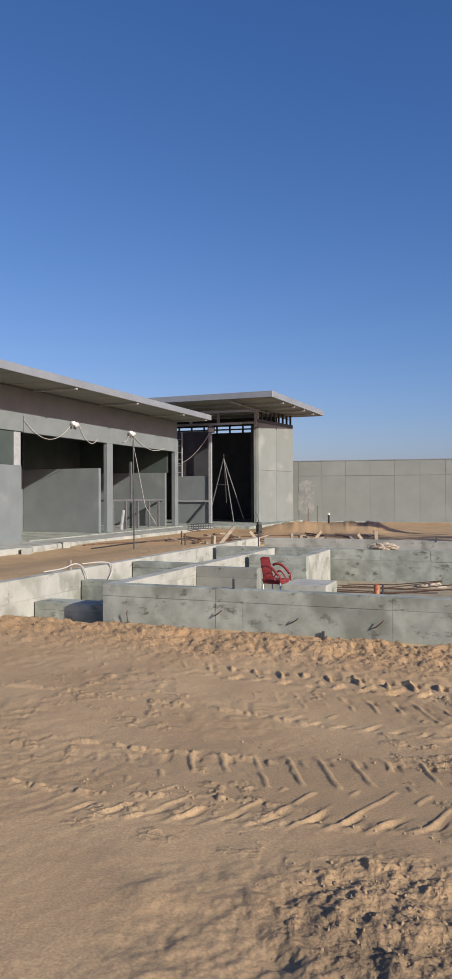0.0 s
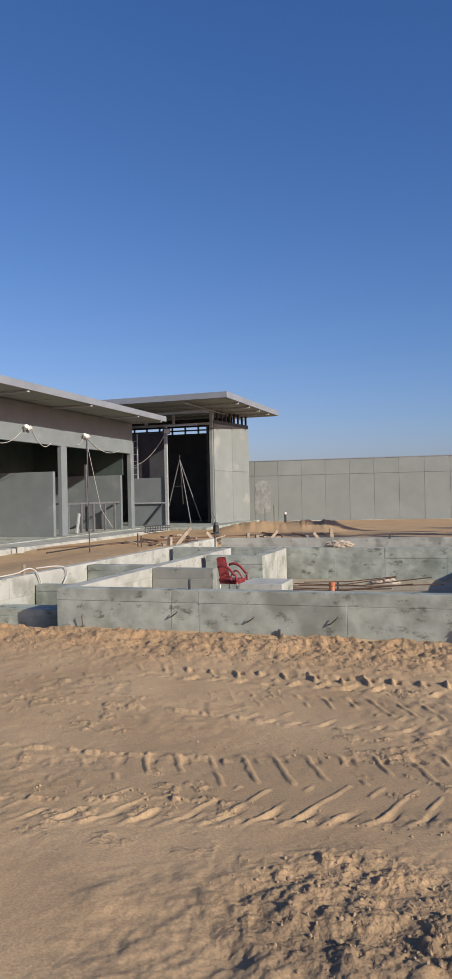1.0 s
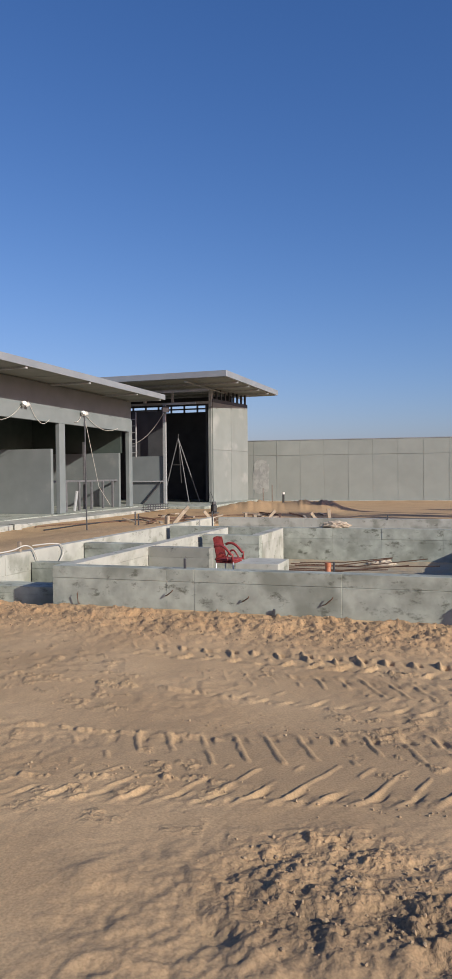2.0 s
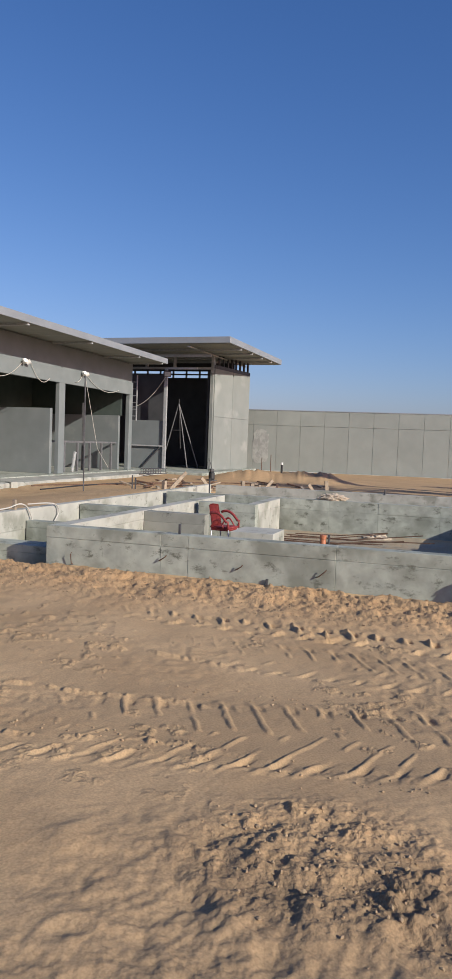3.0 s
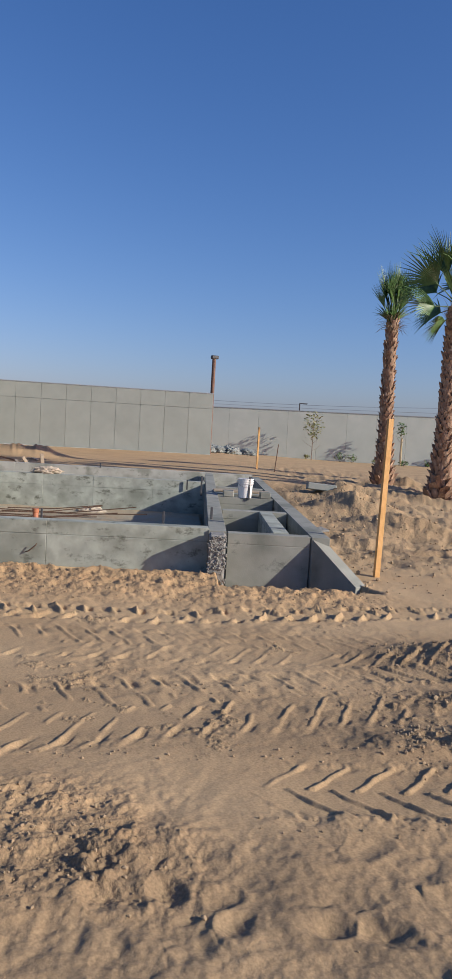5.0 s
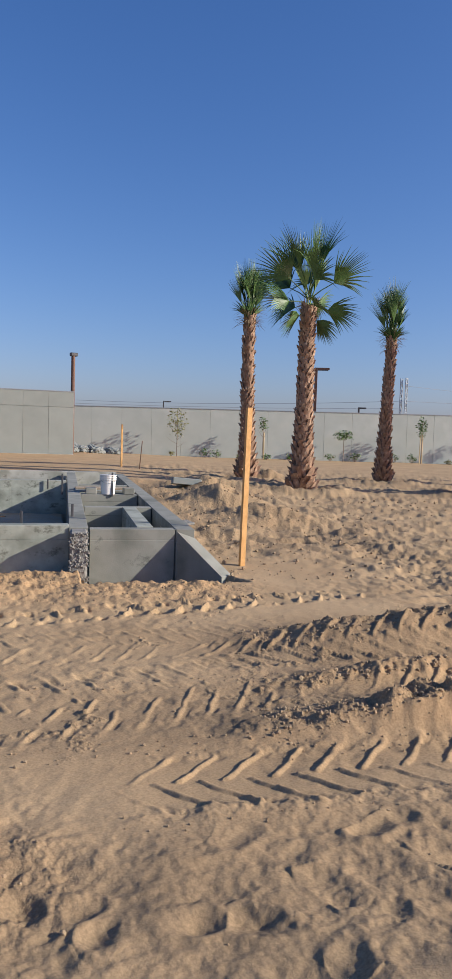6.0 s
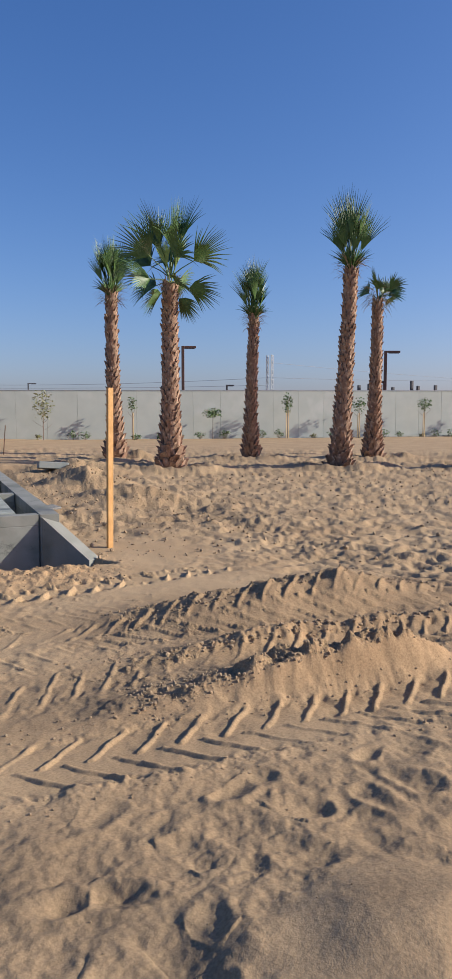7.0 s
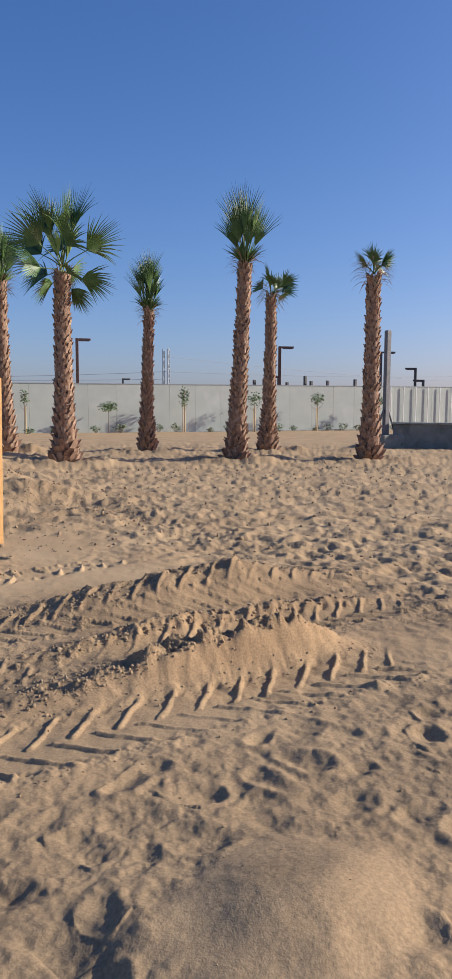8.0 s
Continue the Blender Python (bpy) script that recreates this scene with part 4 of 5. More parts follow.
solid("drop_cable", tubed([(-7.9, 15.5, 3.8), (-7.7, 15.7, 2.4), (-7.6, 16.0, 1.2), (-7.5, 16.7, 0.5)], 0.009, 6), CABLE, "white cable hanging down the bay", "cable", "cables", m=GRID)
solid("prop_pole", tubed([(-2.31, 17.5, 0.0), (-2.33, 17.5, 3.0)], 0.016, 8), STEEL_D, "thin dark prop pole standing on sand", "pole")


def tall_pavilion():
    """Higher building: open front with shade-coloured inner walls, cement side boards, clerestory of short steel posts
    under a flat roof.
    """
    h = empty("tall_pavilion", GRID, "taller pavilion shell with dark opening and flat roof", "building")
    f, ptop, soff, top = 0.33, 4.95, 5.58, 5.85
    side = part("side_wall", boxed(-0.16, -0.03, 0.0, 3.75, f - 0.2, ptop, 0.004), PANEL_L, h, "cement board side wall, darker than the boundary boards")
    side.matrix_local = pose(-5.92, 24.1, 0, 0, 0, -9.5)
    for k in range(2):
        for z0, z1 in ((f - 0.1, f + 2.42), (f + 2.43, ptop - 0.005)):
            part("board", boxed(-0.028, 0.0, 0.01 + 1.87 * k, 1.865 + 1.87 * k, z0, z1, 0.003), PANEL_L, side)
    for k in range(9):
        part("clerestory_post", boxed(-0.12, -0.04, 0.05 + 0.44 * k, 0.13 + 0.44 * k, ptop, soff), STEEL_D if k else STEEL, side)
    part("clerestory_sill", boxed(-0.14, -0.01, 0.0, 3.75, ptop + 0.001, ptop + 0.16, 0.004), STEEL_D, side)
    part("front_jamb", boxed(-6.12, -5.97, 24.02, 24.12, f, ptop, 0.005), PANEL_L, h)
    # inner walls and lining carry the opening's shade in their colour
    part("inner_wall", boxed(-12.5, -6.0, 27.6, 27.75, f, 4.82), INNER_SHADE, h, "boarded inner wall coloured as interior shade")
    part("inner_side_wall", boxed(-12.6, -12.45, 21.5, 27.6, f, 5.5), INNER_SHADE, h, "boarded inner wall coloured as interior shade")
    part("inner_side_lining", boxed(-6.3, -6.2, 24.15, 27.6, f, ptop - 0.1), INNER_SHADE, h, "lining coloured as interior shade")
    # added beam, coloured as the shade under the roof
    part("head_beam", boxed(-12.5, -6.1, 27.6, 27.72, 5.16, soff - 0.002), INNER_SHADE, h, "head beam coloured as interior shade")
    for zz in (4.96,):
        part("head_rail", boxed(-12.5, -6.2, 27.62, 27.70, zz, zz + 0.07), STEEL_D, h, "dark steel head rail")
    for k in range(9):
        part("head_post", boxed(-12.3 + 0.72 * k, -12.22 + 0.72 * k, 27.62, 27.70, 4.821, 5.158), STEEL_D, h)
    part("front_beam", boxed(-12.3, -5.95, 23.9, 24.0, 4.88, 4.98), STEEL, h, "pale steel beam")
    part("front_beam", boxed(-10.6, -5.4, 21.9, 22.0, 5.2, 5.30), STEEL, h, "pale steel beam")
    for aa, z0 in ((-9.3, 4.95), (-7.9, 4.9), (-6.05, 4.7), (-11.0, 4.95)):
        part("hanger", boxed(aa, aa + 0.12, 23.9, 24.0, z0 + 0.04, soff), STEEL, h, "pale steel hanger")
    part("post", boxed(-7.62, -7.50, 22.2, 22.32, f - 0.1, 4.7), STEEL, h, "tall pale steel post")
    part("post_beam", boxed(-7.62, -6.1, 22.2, 22.3, 4.70, 4.78), STEEL, h, "pale steel beam")
    part("gap_panel", boxed(-9.2, -7.7, 22.3, 22.36, f, 2.45), FACADE, h, "grey lower panel")
    # shade-coloured sheet closes the gap
    part("gap_wall", boxed(-9.6, -7.9, 22.8, 22.9, f, 4.5), INNER_SHADE, h)
    part("gap_rail", boxed(-9.2, -7.62, 22.2, 22.25, 1.3, 1.36), STEEL, h)
    part("gap_brace", tubed([(-8.6, 22.2, 0.35), (-7.75, 22.2, 1.28)], 0.035, 6), STEEL_D, h, "leaning steel brace")
    roof = part("roof", boxed(-13.0, -4.02, 20.52, 28.45, soff + 0.02, top - 0.01, 0.005), ROOFM, h, "flat roof with grey metal edge")
    roof.matrix_local = pose(-4.05, 24.5, 0, 0, 0, -1.6) @ pose(4.05, -24.5, 0)
    part("fascia", boxed(-4.018, -3.99, 20.5, 28.48, soff + 0.02, top, 0.004), ROOFM, roof)
    part("fascia", boxed(-13.0, -3.99, 20.47, 20.499, soff + 0.02, top, 0.004), ROOFM, roof)
    for i in range(6):
        for j in range(5):
            part("soffit_panel", boxed(-12.9 + 1.48 * i, -11.5 + 1.48 * i, 20.6 + 1.57 * j, 22.1 + 1.57 * j, soff, soff + 0.018), SOFFIT, roof)
    for j in range(1, 5):
        part("rafter", boxed(-12.9, -4.05, 20.56 + 1.57 * j, 20.62 + 1.57 * j, soff - 0.08, soff + 0.016), STEEL, roof)
    part("rafter", boxed(-5.9, -5.8, 20.6, 28.4, soff - 0.12, soff - 0.082), STEEL, roof, "long steel purlin")
    return h


tall_pavilion()
floodlight(GRID @ pose(-7.45, 22.1, 4.5, 20, 0, 30), "dark floodlight on a steel post", True)
solid("lamp_cable", tubed(sag((-7.5, 22.1, 4.4), (-9.3, 22.2, 3.0), 0.35), 0.014, 6), CABLE, "slack white cable behind the floodlight", "cable", "cables", m=GRID)


def tripod():
    t = empty("tripod_prop", GRID @ pose(-7.72, 24.3, 0.33), "tall galvanised tripod prop in the dark bay", "tripod")
    for x, y in ((-0.85, 0.1), (0.62, -0.3), (0.95, 0.3)):
        part("leg", tubed([(x, y, 0.0), (0, 0, 3.0)], 0.028, 8), STEEL_G, t, "dull steel leg")
    part("mast", tubed([(0.1, 0.1, 0.9), (0, 0, 3.2)], 0.03, 8), BLACK, t)
    part("spreader", tubed([(-0.36, 0.04, 1.75), (0.27, -0.13, 1.75)], 0.018, 6), STEEL_G, t)


tripod()


def ladder(m):
    l = empty("ladder", m, "short white ladder leaning in the gap", "ladder")
    for sx in (-0.2, 0.2):
        part("rail", boxed(sx - 0.025, sx + 0.025, -0.02, 0.02, 0, 2.0, 0.004), STEEL, l)
    for k in range(6):
        part("rung", tubed([(-0.18, 0, 0.2 + 0.3 * k), (0.18, 0, 0.2 + 0.3 * k)], 0.015, 6), STEEL, l)


ladder(GRID @ pose(-9.1, 22.15, 2.42, 0, 0, 0))

# concrete aprons before both pavilions
bm = bmesh.new()
box(bm, -12.5, -6.45, 3.0, 19.9, -0.3, 0.30, 0.03)
solid("apron", bm, CONC_W, "whitish concrete apron before the long pavilion", "slab", "aprons", m=GRID)
bm = bmesh.new()
box(bm, -12.5, -4.9, 19.93, 28.2, -0.3, 0.32, 0.03)
solid("apron", bm, CONC, "grey concrete apron under the tall pavilion", "slab", "aprons", m=GRID)
solid("apron_step", boxed(-6.6, -4.6, 18.6, 19.9, -0.3, 0.16, 0.02), CONC, "low concrete step before the pavilion", "slab", m=GRID)

# clutter on the sand in front of the pavilions
rng = random.Random(12)
for k in range(40):
    aa, bb = rng.uniform(-5.6, 0.6), rng.uniform(10.8, 16.5)
    w = GRID @ Vector((aa, bb, 0))
    l = rng.uniform(0.25, 0.95)
    solid("timber_offcut", boxed(-l / 2, l / 2, -0.045, 0.045, 0, 0.04, 0.004), (WOOD_P, RUST, WOOD_P, RUST, WOOD_P)[k % 5], "weathered timber offcut lying on sand", "timber", "offcuts",
          m=pose(w.x, w.y, ground_z(w.x, w.y) + 0.02 + 0.03 * rng.random(), rng.uniform(-6, 6), rng.uniform(-14, 3), rng.uniform(0, 180)))
for k in range(12):
    aa, bb = rng.uniform(-2.2, 1.4), rng.uniform(8.2, 13.5)
    w = GRID @ Vector((aa, bb, 0))
    z = ground_z(w.x, w.y)
    if k % 2:
        solid("formwork_post", boxed(-0.05, 0.05, -0.04, 0.04, -0.1, rng.uniform(0.2, 0.42), 0.004), WOOD_P, "short timber formwork post", "post", "formwork posts", m=pose(w.x, w.y, z, 0, rng.uniform(-6, 6), 20 * k))
    else:
        solid("leaning_board", boxed(-0.045, 0.045, -0.015, 0.015, 0, rng.uniform(0.4, 0.65), 0.003), WOOD_P, "timber board leaning over the trench", "board", "leaning boards", m=pose(w.x, w.y, z, 10, 40 if k % 4 else -48, 30))
for k in range(4):
    w = GRID @ Vector((-5.9 - 0.2 * k, 3.3 + 1.9 * k, 0))
    solid("concrete_block", boxed(-0.2, 0.2, -0.1, 0.1, -0.02, 0.15, 0.01), CONC_W, "pale concrete block lying on sand", "block", "blocks", m=pose(w.x, w.y, ground_z(w.x, w.y), 0, 0, 15 + 37 * k))
for k, (a0, b0, a1, b1) in enumerate(((-6.2, 9.5, -3.4, 15.5), (-5.6, 8.8, -4.7, 14.2), (-5.0, 14.0, -1.9, 16.6), (-3.6, 13.2, -1.5, 14.3))):
    pts = []
    for i in range(9):
        t = i / 8
        w = GRID @ Vector((a0 + (a1 - a0) * t + 0.12 * math.sin(5 * t + k), b0 + (b1 - b0) * t, 0))
        pts.append((w.x, w.y, ground_z(w.x, w.y) + 0.02))
    solid("hose", tubed(pts, 0.02, 6), BLACK if k % 2 else RUST, "dark hose lying along the sand", "hose", "hoses")
bm = bmesh.new()
for i in range(9):
    tube(bm, [(-0.55 + 0.137 * i, -0.12, 0.0), (-0.55 + 0.137 * i, -0.12, 0.2), (-0.55 + 0.137 * i, 0.12, 0.2), (-0.55 + 0.137 * i, 0.12, 0.0)], 0.012, 5)
for y, z in ((-0.12, 0.02), (0.12, 0.02), (-0.12, 0.2), (0.12, 0.2), (-0.12, 0.11), (0.12, 0.11)):
    tube(bm, [(-0.62, y, z), (0.62, y, z)], 0.012, 5)
solid("rebar_cage", bm, STEEL_D, "dark welded rebar cage resting on the apron", "rebar cage", m=GRID @ pose(-6.1, 17.7, 0.30, 0, 0, 70))


def compactor(m):
    c = empty("plate_compactor", m, "dark small ground compactor with bent handle", "machine")
    part("plate", boxed(-0.2, 0.2, -0.3, 0.3, 0, 0.06, 0.02), STEEL_D, c)
    part("engine", boxed(-0.15, 0.15, -0.16, 0.16, 0.06, 0.40, 0.05), BLACK, c)
    part("tank", boxed(-0.12, 0.12, -0.1, 0.1, 0.40, 0.55, 0.03), STEEL_D, c)
    part("handle", tubed([(-0.12, 0.1, 0.35), (-0.1, 0.35, 0.8), (0.0, 0.42, 1.0), (0.1, 0.35, 0.8), (0.12, 0.1, 0.35)], 0.018, 6), STEEL_D, c)


w = GRID @ Vector((-3.6, 17.2, 0))
compactor(pose(w.x, w.y, ground_z(w.x, w.y), 0, 0, 30) @ Matrix.Diagonal((0.6, 0.6, 0.8, 1.0)))


def bollard(x, y):
    b = empty("bollard_light", pose(x, y, ground_z(x, y) - 0.03), "slim black bollard light with white cap", "lamp")
    part("shaft", tubed([(0, 0, 0), (0, 0, 0.48)], 0.05, 14), BLACK, b)
    part("cap", tubed([(0, 0, 0.482), (0, 0, 0.58)], 0.055, 14), WHITE, b, "white cap")


bollard(4.5, 34.2)
for x, y, hh in ((3.9, 37.6, 0.9), (4.35, 37.5, 1.05)):
    solid("steel_rod", tubed([(x, y, 0), (x, y, hh)], 0.02, 6), RUST, "thin rusty rod standing near the wall", "rod")

# white cable loops over the side trench
def smooth_path(pts, steps=8):
    """Points on a smooth curve through pts."""
    p = [Vector(v) for v in pts]
    p = [p[0] * 2 - p[1], *p, p[-1] * 2 - p[-2]]
    out = []
    for k in range(1, len(p) - 2):
        a, b, c, d = p[k - 1 : k + 3]
        for i in range(steps):
            t = i / steps
            out.append(0.5 * ((2 * b) + (c - a) * t + (2 * a - 5 * b + 4 * c - d) * t * t + (3 * b - a - 3 * c + d) * t**3))
    return out + [p[-2]]


solid("cable_loop", tubed(smooth_path([(-1.62, 1.05, 0.46), (-1.42, 1.25, 0.50), (-1.30, 1.40, 0.56), (-1.26, 1.54, 0.50), (-1.25, 1.64, 0.36), (-1.25, 1.67, 0.25), (-1.25, 1.59, 0.14), (-1.25, 1.74, 0.09), (-1.25, 1.98, 0.08), (-1.25, 2.18, 0.12), (-1.25, 2.32, 0.23), (-1.25, 2.44, 0.36), (-1.26, 2.38, 0.48), (-1.32, 2.18, 0.52), (-1.55, 2.0, 0.50)]), 0.011, 8), CABLE,
      "off-white conduit looping over the trench wall", "cable", m=GRID)
solid("junction_box", boxed(-1.298, -1.26, 1.60, 1.71, -0.05, 0.24, 0.012), PLASTER, "pale plastered conduit box on the trench wall", "box", m=GRID)
solid("timber_peg", boxed(-1.42, -1.37, 1.38, 1.43, 0.40, 0.62, 0.005), WOOD_P, "short timber peg holding the conduit", "peg", m=GRID)


# ---- palms ----
def trunk_mesh(height, r0, r1, lean, seed):
    """Tapered trunk core and the overlapping cut leaf bases that cover it."""
    rng = random.Random(seed)
    n = 22

    def centre(t):
        return Vector((lean[0] * t + 0.05 * math.sin(3 * t + seed), lean[1] * t, height * t))

    def radius(t):
        return r1 + (r0 - r1) * (math.exp(-t * 7) * 0.75 + (1 - t) * 0.25)

    core = tubed([centre(k / n) - Vector((0, 0, 0.25 if k == 0 else 0)) for k in range(n + 1)], 0, 14, [radius(k / n) * 0.86 for k in range(n + 1)])
    boots = bmesh.new()
    turn = 0.0
    z = 0.0
    while z < height:
        t = z / height
        r = radius(t)
        turn += 2.39996
        a = turn + rng.uniform(-0.15, 0.15)
        out = Vector((math.cos(a), math.sin(a), 0))
        side = Vector((-out.y, out.x, 0))
        c = centre(t)
        w, l = r * rng.uniform(0.28, 0.56), rng.uniform(0.12, 0.25) * (1.0 + 0.6 * math.exp(-6 * t))
        flare = rng.uniform(0.03, 0.10) * (1.0 + 1.6 * math.exp(-7 * t))
        v = [c + out * r * 0.82 - side * w + Vector((0, 0, -0.04)), c + out * r * 0.82 + side * w + Vector((0, 0, -0.04)),
             c + out * (r * 0.9 + flare) + side * w * 0.45 + Vector((0, 0, l)), c + out * (r * 0.9 + flare) - side * w * 0.45 + Vector((0, 0, l * rng.uniform(0.8, 1.1))),
             c + out * r * 1.04 + Vector((0, 0, l * 0.25)), c + out * r * 0.7 + Vector((0, 0, l * 0.7))]
        b = [boots.verts.new(p) for p in v]
        for f in ((0, 1, 4), (1, 2, 4), (2, 3, 4), (3, 0, 4), (1, 5, 2), (3, 5, 0), (2, 5, 3)):
            boots.faces.new([b[i] for i in f])
        z += 1 / 75
    return core, boots, centre(1.0)


def blade(bm, p, d, length, width, droop, up=Vector((0, 0, 1)), segs=3):
    """A folded leaf segment from p along d, bending down by droop."""
    s = d.cross(up)
    s = s.normalized() if s.length > 1e-3 else Vector((1, 0, 0))
    prev = None
    q, e = Vector(p), Vector(d)
    for k in range(segs + 1):
        t = k / segs
        w = width * (1 - t) ** 0.7 * (0.55 + 0.45 * min(1, t * 3)) + 0.0015
        fold = e.cross(s) * w * 0.5
        row = (bm.verts.new(q - s * w), bm.verts.new(q + fold), bm.verts.new(q + s * w))
        if prev:
            bm.faces.new((prev[0], row[0], row[1], prev[1]))
            bm.faces.new((prev[1], row[1], row[2], prev[2]))
        prev = row
        q = q + e * (length / segs)
        e = (e + Vector((0, 0, -droop / segs))).normalized()


def fan_leaf(bm, p, d, stalk, size, rng, spread=2.3, count=30, droop=0.5, width=0.02, tilt=False):
    """Fan leaf: a stalk from p along d, then a pleated fan of pointed segments."""
    d = d.normalized()
    side = d.cross(Vector((0, 0, 1)))
    side = side.normalized() if side.length > 0.05 else Vector((1, 0, 0))
    tip = radians(rng.uniform(25, 65)) * rng.choice((-1, 1)) if tilt else 0.0
    side, nrm = side * math.cos(tip) + side.cross(d) * math.sin(tip), side.cross(d) * math.cos(tip) - side * math.sin(tip)
    hub = p + d * stalk - Vector((0, 0, 0.10 * stalk * (1 - abs(d.z))))
    tube(bm, [p, (p + hub) / 2 + Vector((0, 0, 0.03)), hub], 0, 5, [0.022, 0.015, 0.012])
    for k in range(count):
        a = (k / (count - 1) - 0.5) * spread
        e = (d * math.cos(a) + side * math.sin(a) + nrm * 0.14 * abs(math.sin(a))).normalized()
        blade(bm, hub, e, size * (0.72 + 0.28 * math.cos(a)) * rng.uniform(0.86, 1.08), width, droop * rng.uniform(0.5, 1.3) * (0.4 + abs(a)), nrm)


def palm(spot, height, r0, r1, lean, style, seed, label):
    r0, r1 = r0 * 0.86, r1 * 0.80
    x, y = spot
    rng = random.Random(seed)
    p = empty("palm_tree", pose(x, y, ground_z(x, y) - 0.06), label, "palm", "palms")
    core, boots, top = trunk_mesh(height, r0, r1, lean, seed)
    part("trunk", core, BARK_D, p, "brown palm trunk", smooth=True)
    part("bark_sheath", boots, BARK, p, "reddish brown cut leaf bases")
    crown, young, dry = bmesh.new(), bmesh.new(), bmesh.new()
    if style == "open":
        ring = ((0.05, 80, 0.8, 1.15), (2.2, 66, 0.75, 1.15), (4.1, 62, 0.75, 1.1), (0.9, 42, 0.85, 1.05), (1.9, 33, 0.8, 1.0), (3.0, 38, 0.85, 1.1), (4.2, 34, 0.85, 1.05), (5.5, 36, 0.85, 1.05),
                (0.6, 58, 0.95, 1.1), (3.4, 57, 0.95, 1.1), (5.2, 70, 0.9, 1.15),
                (0.45, 8, 0.75, 0.95), (1.7, 2, 0.7, 0.9), (3.0, 6, 0.85, 1.05), (4.3, -4, 0.7, 0.95), (5.5, -8, 0.7, 0.9), (3.1, -30, 0.5, 0.8), (5.6, -45, 0.45, 0.75))
        for az, el, stalk, size in ring:
            e, a = radians(el), az
            d = Vector((math.cos(a) * math.cos(e), math.sin(a) * math.cos(e), math.sin(e)))
            fan_leaf(crown, top + Vector((0, 0, 0.06 + 0.004 * el)), d, stalk * (0.95 if el > 20 else 0.75), size * (1.08 if el > 20 else 1.0), rng, 1.9 if el < 50 else 1.25, 26 if el < 50 else 18, 0.7, 0.027, True)
        for k in range(4):
            fan_leaf(young, top, Vector((0.35 * math.cos(k * 1.7), 0.35 * math.sin(k * 1.7), 1)), 0.5, 0.9, rng, 0.8, 14, 0.1)
        for k in range(70):
            a = rng.uniform(0, math.tau)
            blade(dry, top + Vector((r1 * math.cos(a), r1 * math.sin(a), rng.uniform(-0.45, 0.1))), Vector((math.cos(a) * 0.4, math.sin(a) * 0.4, rng.uniform(0.4, 1))).normalized(), rng.uniform(0.2, 0.45), 0.012, 0.6)
    elif style == "tied":
        size = 1.0 if seed != 24 else 1.15
        for k in range(24):
            a, off = k * 2.39996, 3 + 20 * math.sqrt(k / 24)
            e = radians(90 - off)
            d = Vector((math.cos(a) * math.cos(e), math.sin(a) * math.cos(e), math.sin(e)))
            fan_leaf(crown, top + Vector((0.3 * r1 * math.cos(a), 0.3 * r1 * math.sin(a), -0.1 + 0.6 * (1 - k / 24))), d, 0.40 * size * (1 + 0.7 * rng.random()), 0.85 * size * rng.uniform(0.75, 1.25), rng, 0.8, 13, 0.5, 0.017, True)
        for k in range(9):
            a = k * 2.4 + 1
            fan_leaf(crown, top + Vector((0, 0, -0.12)), Vector((math.cos(a), math.sin(a), 1.9)), 0.22, 0.62 * size, rng, 0.8, 9, 1.5, 0.022, True)
        for k in range(5):
            blade(young, top + Vector((0, 0, 0.7)), Vector((rng.uniform(-0.1, 0.1), rng.uniform(-0.1, 0.1), 1)).normalized(), 1.2 * size, 0.02, 0.0)
        for k in range(90):
            a = rng.uniform(0, math.tau)
            blade(dry, top + Vector((r1 * math.cos(a), r1 * math.sin(a), rng.uniform(-0.3, 0.25))), Vector((math.cos(a) * 0.5, math.sin(a) * 0.5, rng.uniform(-0.2, 0.9))).normalized(), rng.uniform(0.25, 0.55), 0.014, 1.3)
    else:
        wind = 0.9 if style == "sparse" else 0.35
        for k in range(9 if style == "sparse" else 6):
            a, el = k * 2.39996 + seed, radians(62 - 6.5 * k)
            d = Vector((math.cos(a) * math.cos(el) + 0.35 * wind, math.sin(a) * math.cos(el) - 0.3 * wind, math.sin(el)))
            fan_leaf(crown, top + Vector((0, 0, 0.1)), d, 0.28 + 0.35 * wind * rng.random(), 0.6, rng, 1.7, 16, 0.8, 0.034, True)
        for k in range(110):
            a = rng.uniform(0, math.tau)
            blade(dry, top + Vector((r1 * math.cos(a), r1 * math.sin(a), rng.uniform(-0.2, 0.5))), Vector((math.cos(a) * 0.7, math.sin(a) * 0.7, rng.uniform(-0.3, 0.8))).normalized(), rng.uniform(0.3, 0.7), 0.014, 1.9)
        for k in range(8):
            blade(young, top + Vector((0, 0, 0.2)), Vector((rng.uniform(-0.3, 0.3), rng.uniform(-0.3, 0.3), 1)).normalized(), 0.7, 0.02, 0.2)
    part("crown", crown, FROND, p, "dark green fan leaves")
    part("young_leaves", young, FROND_L, p, "pale green young leaves")
    part("dry_fibre", dry, THATCH, p, "dry straw-coloured leaf fibre")
    return p


palm(PALM_SPOTS[0], 5.05, 0.36, 0.20, (0.0, 0.0), "tied", 21, "slim palm with tied upright crown and shaggy trunk")
palm(PALM_SPOTS[1], 5.1, 0.44, 0.23, (0.08, -0.05), "open", 27, "stout fan palm with open green crown")
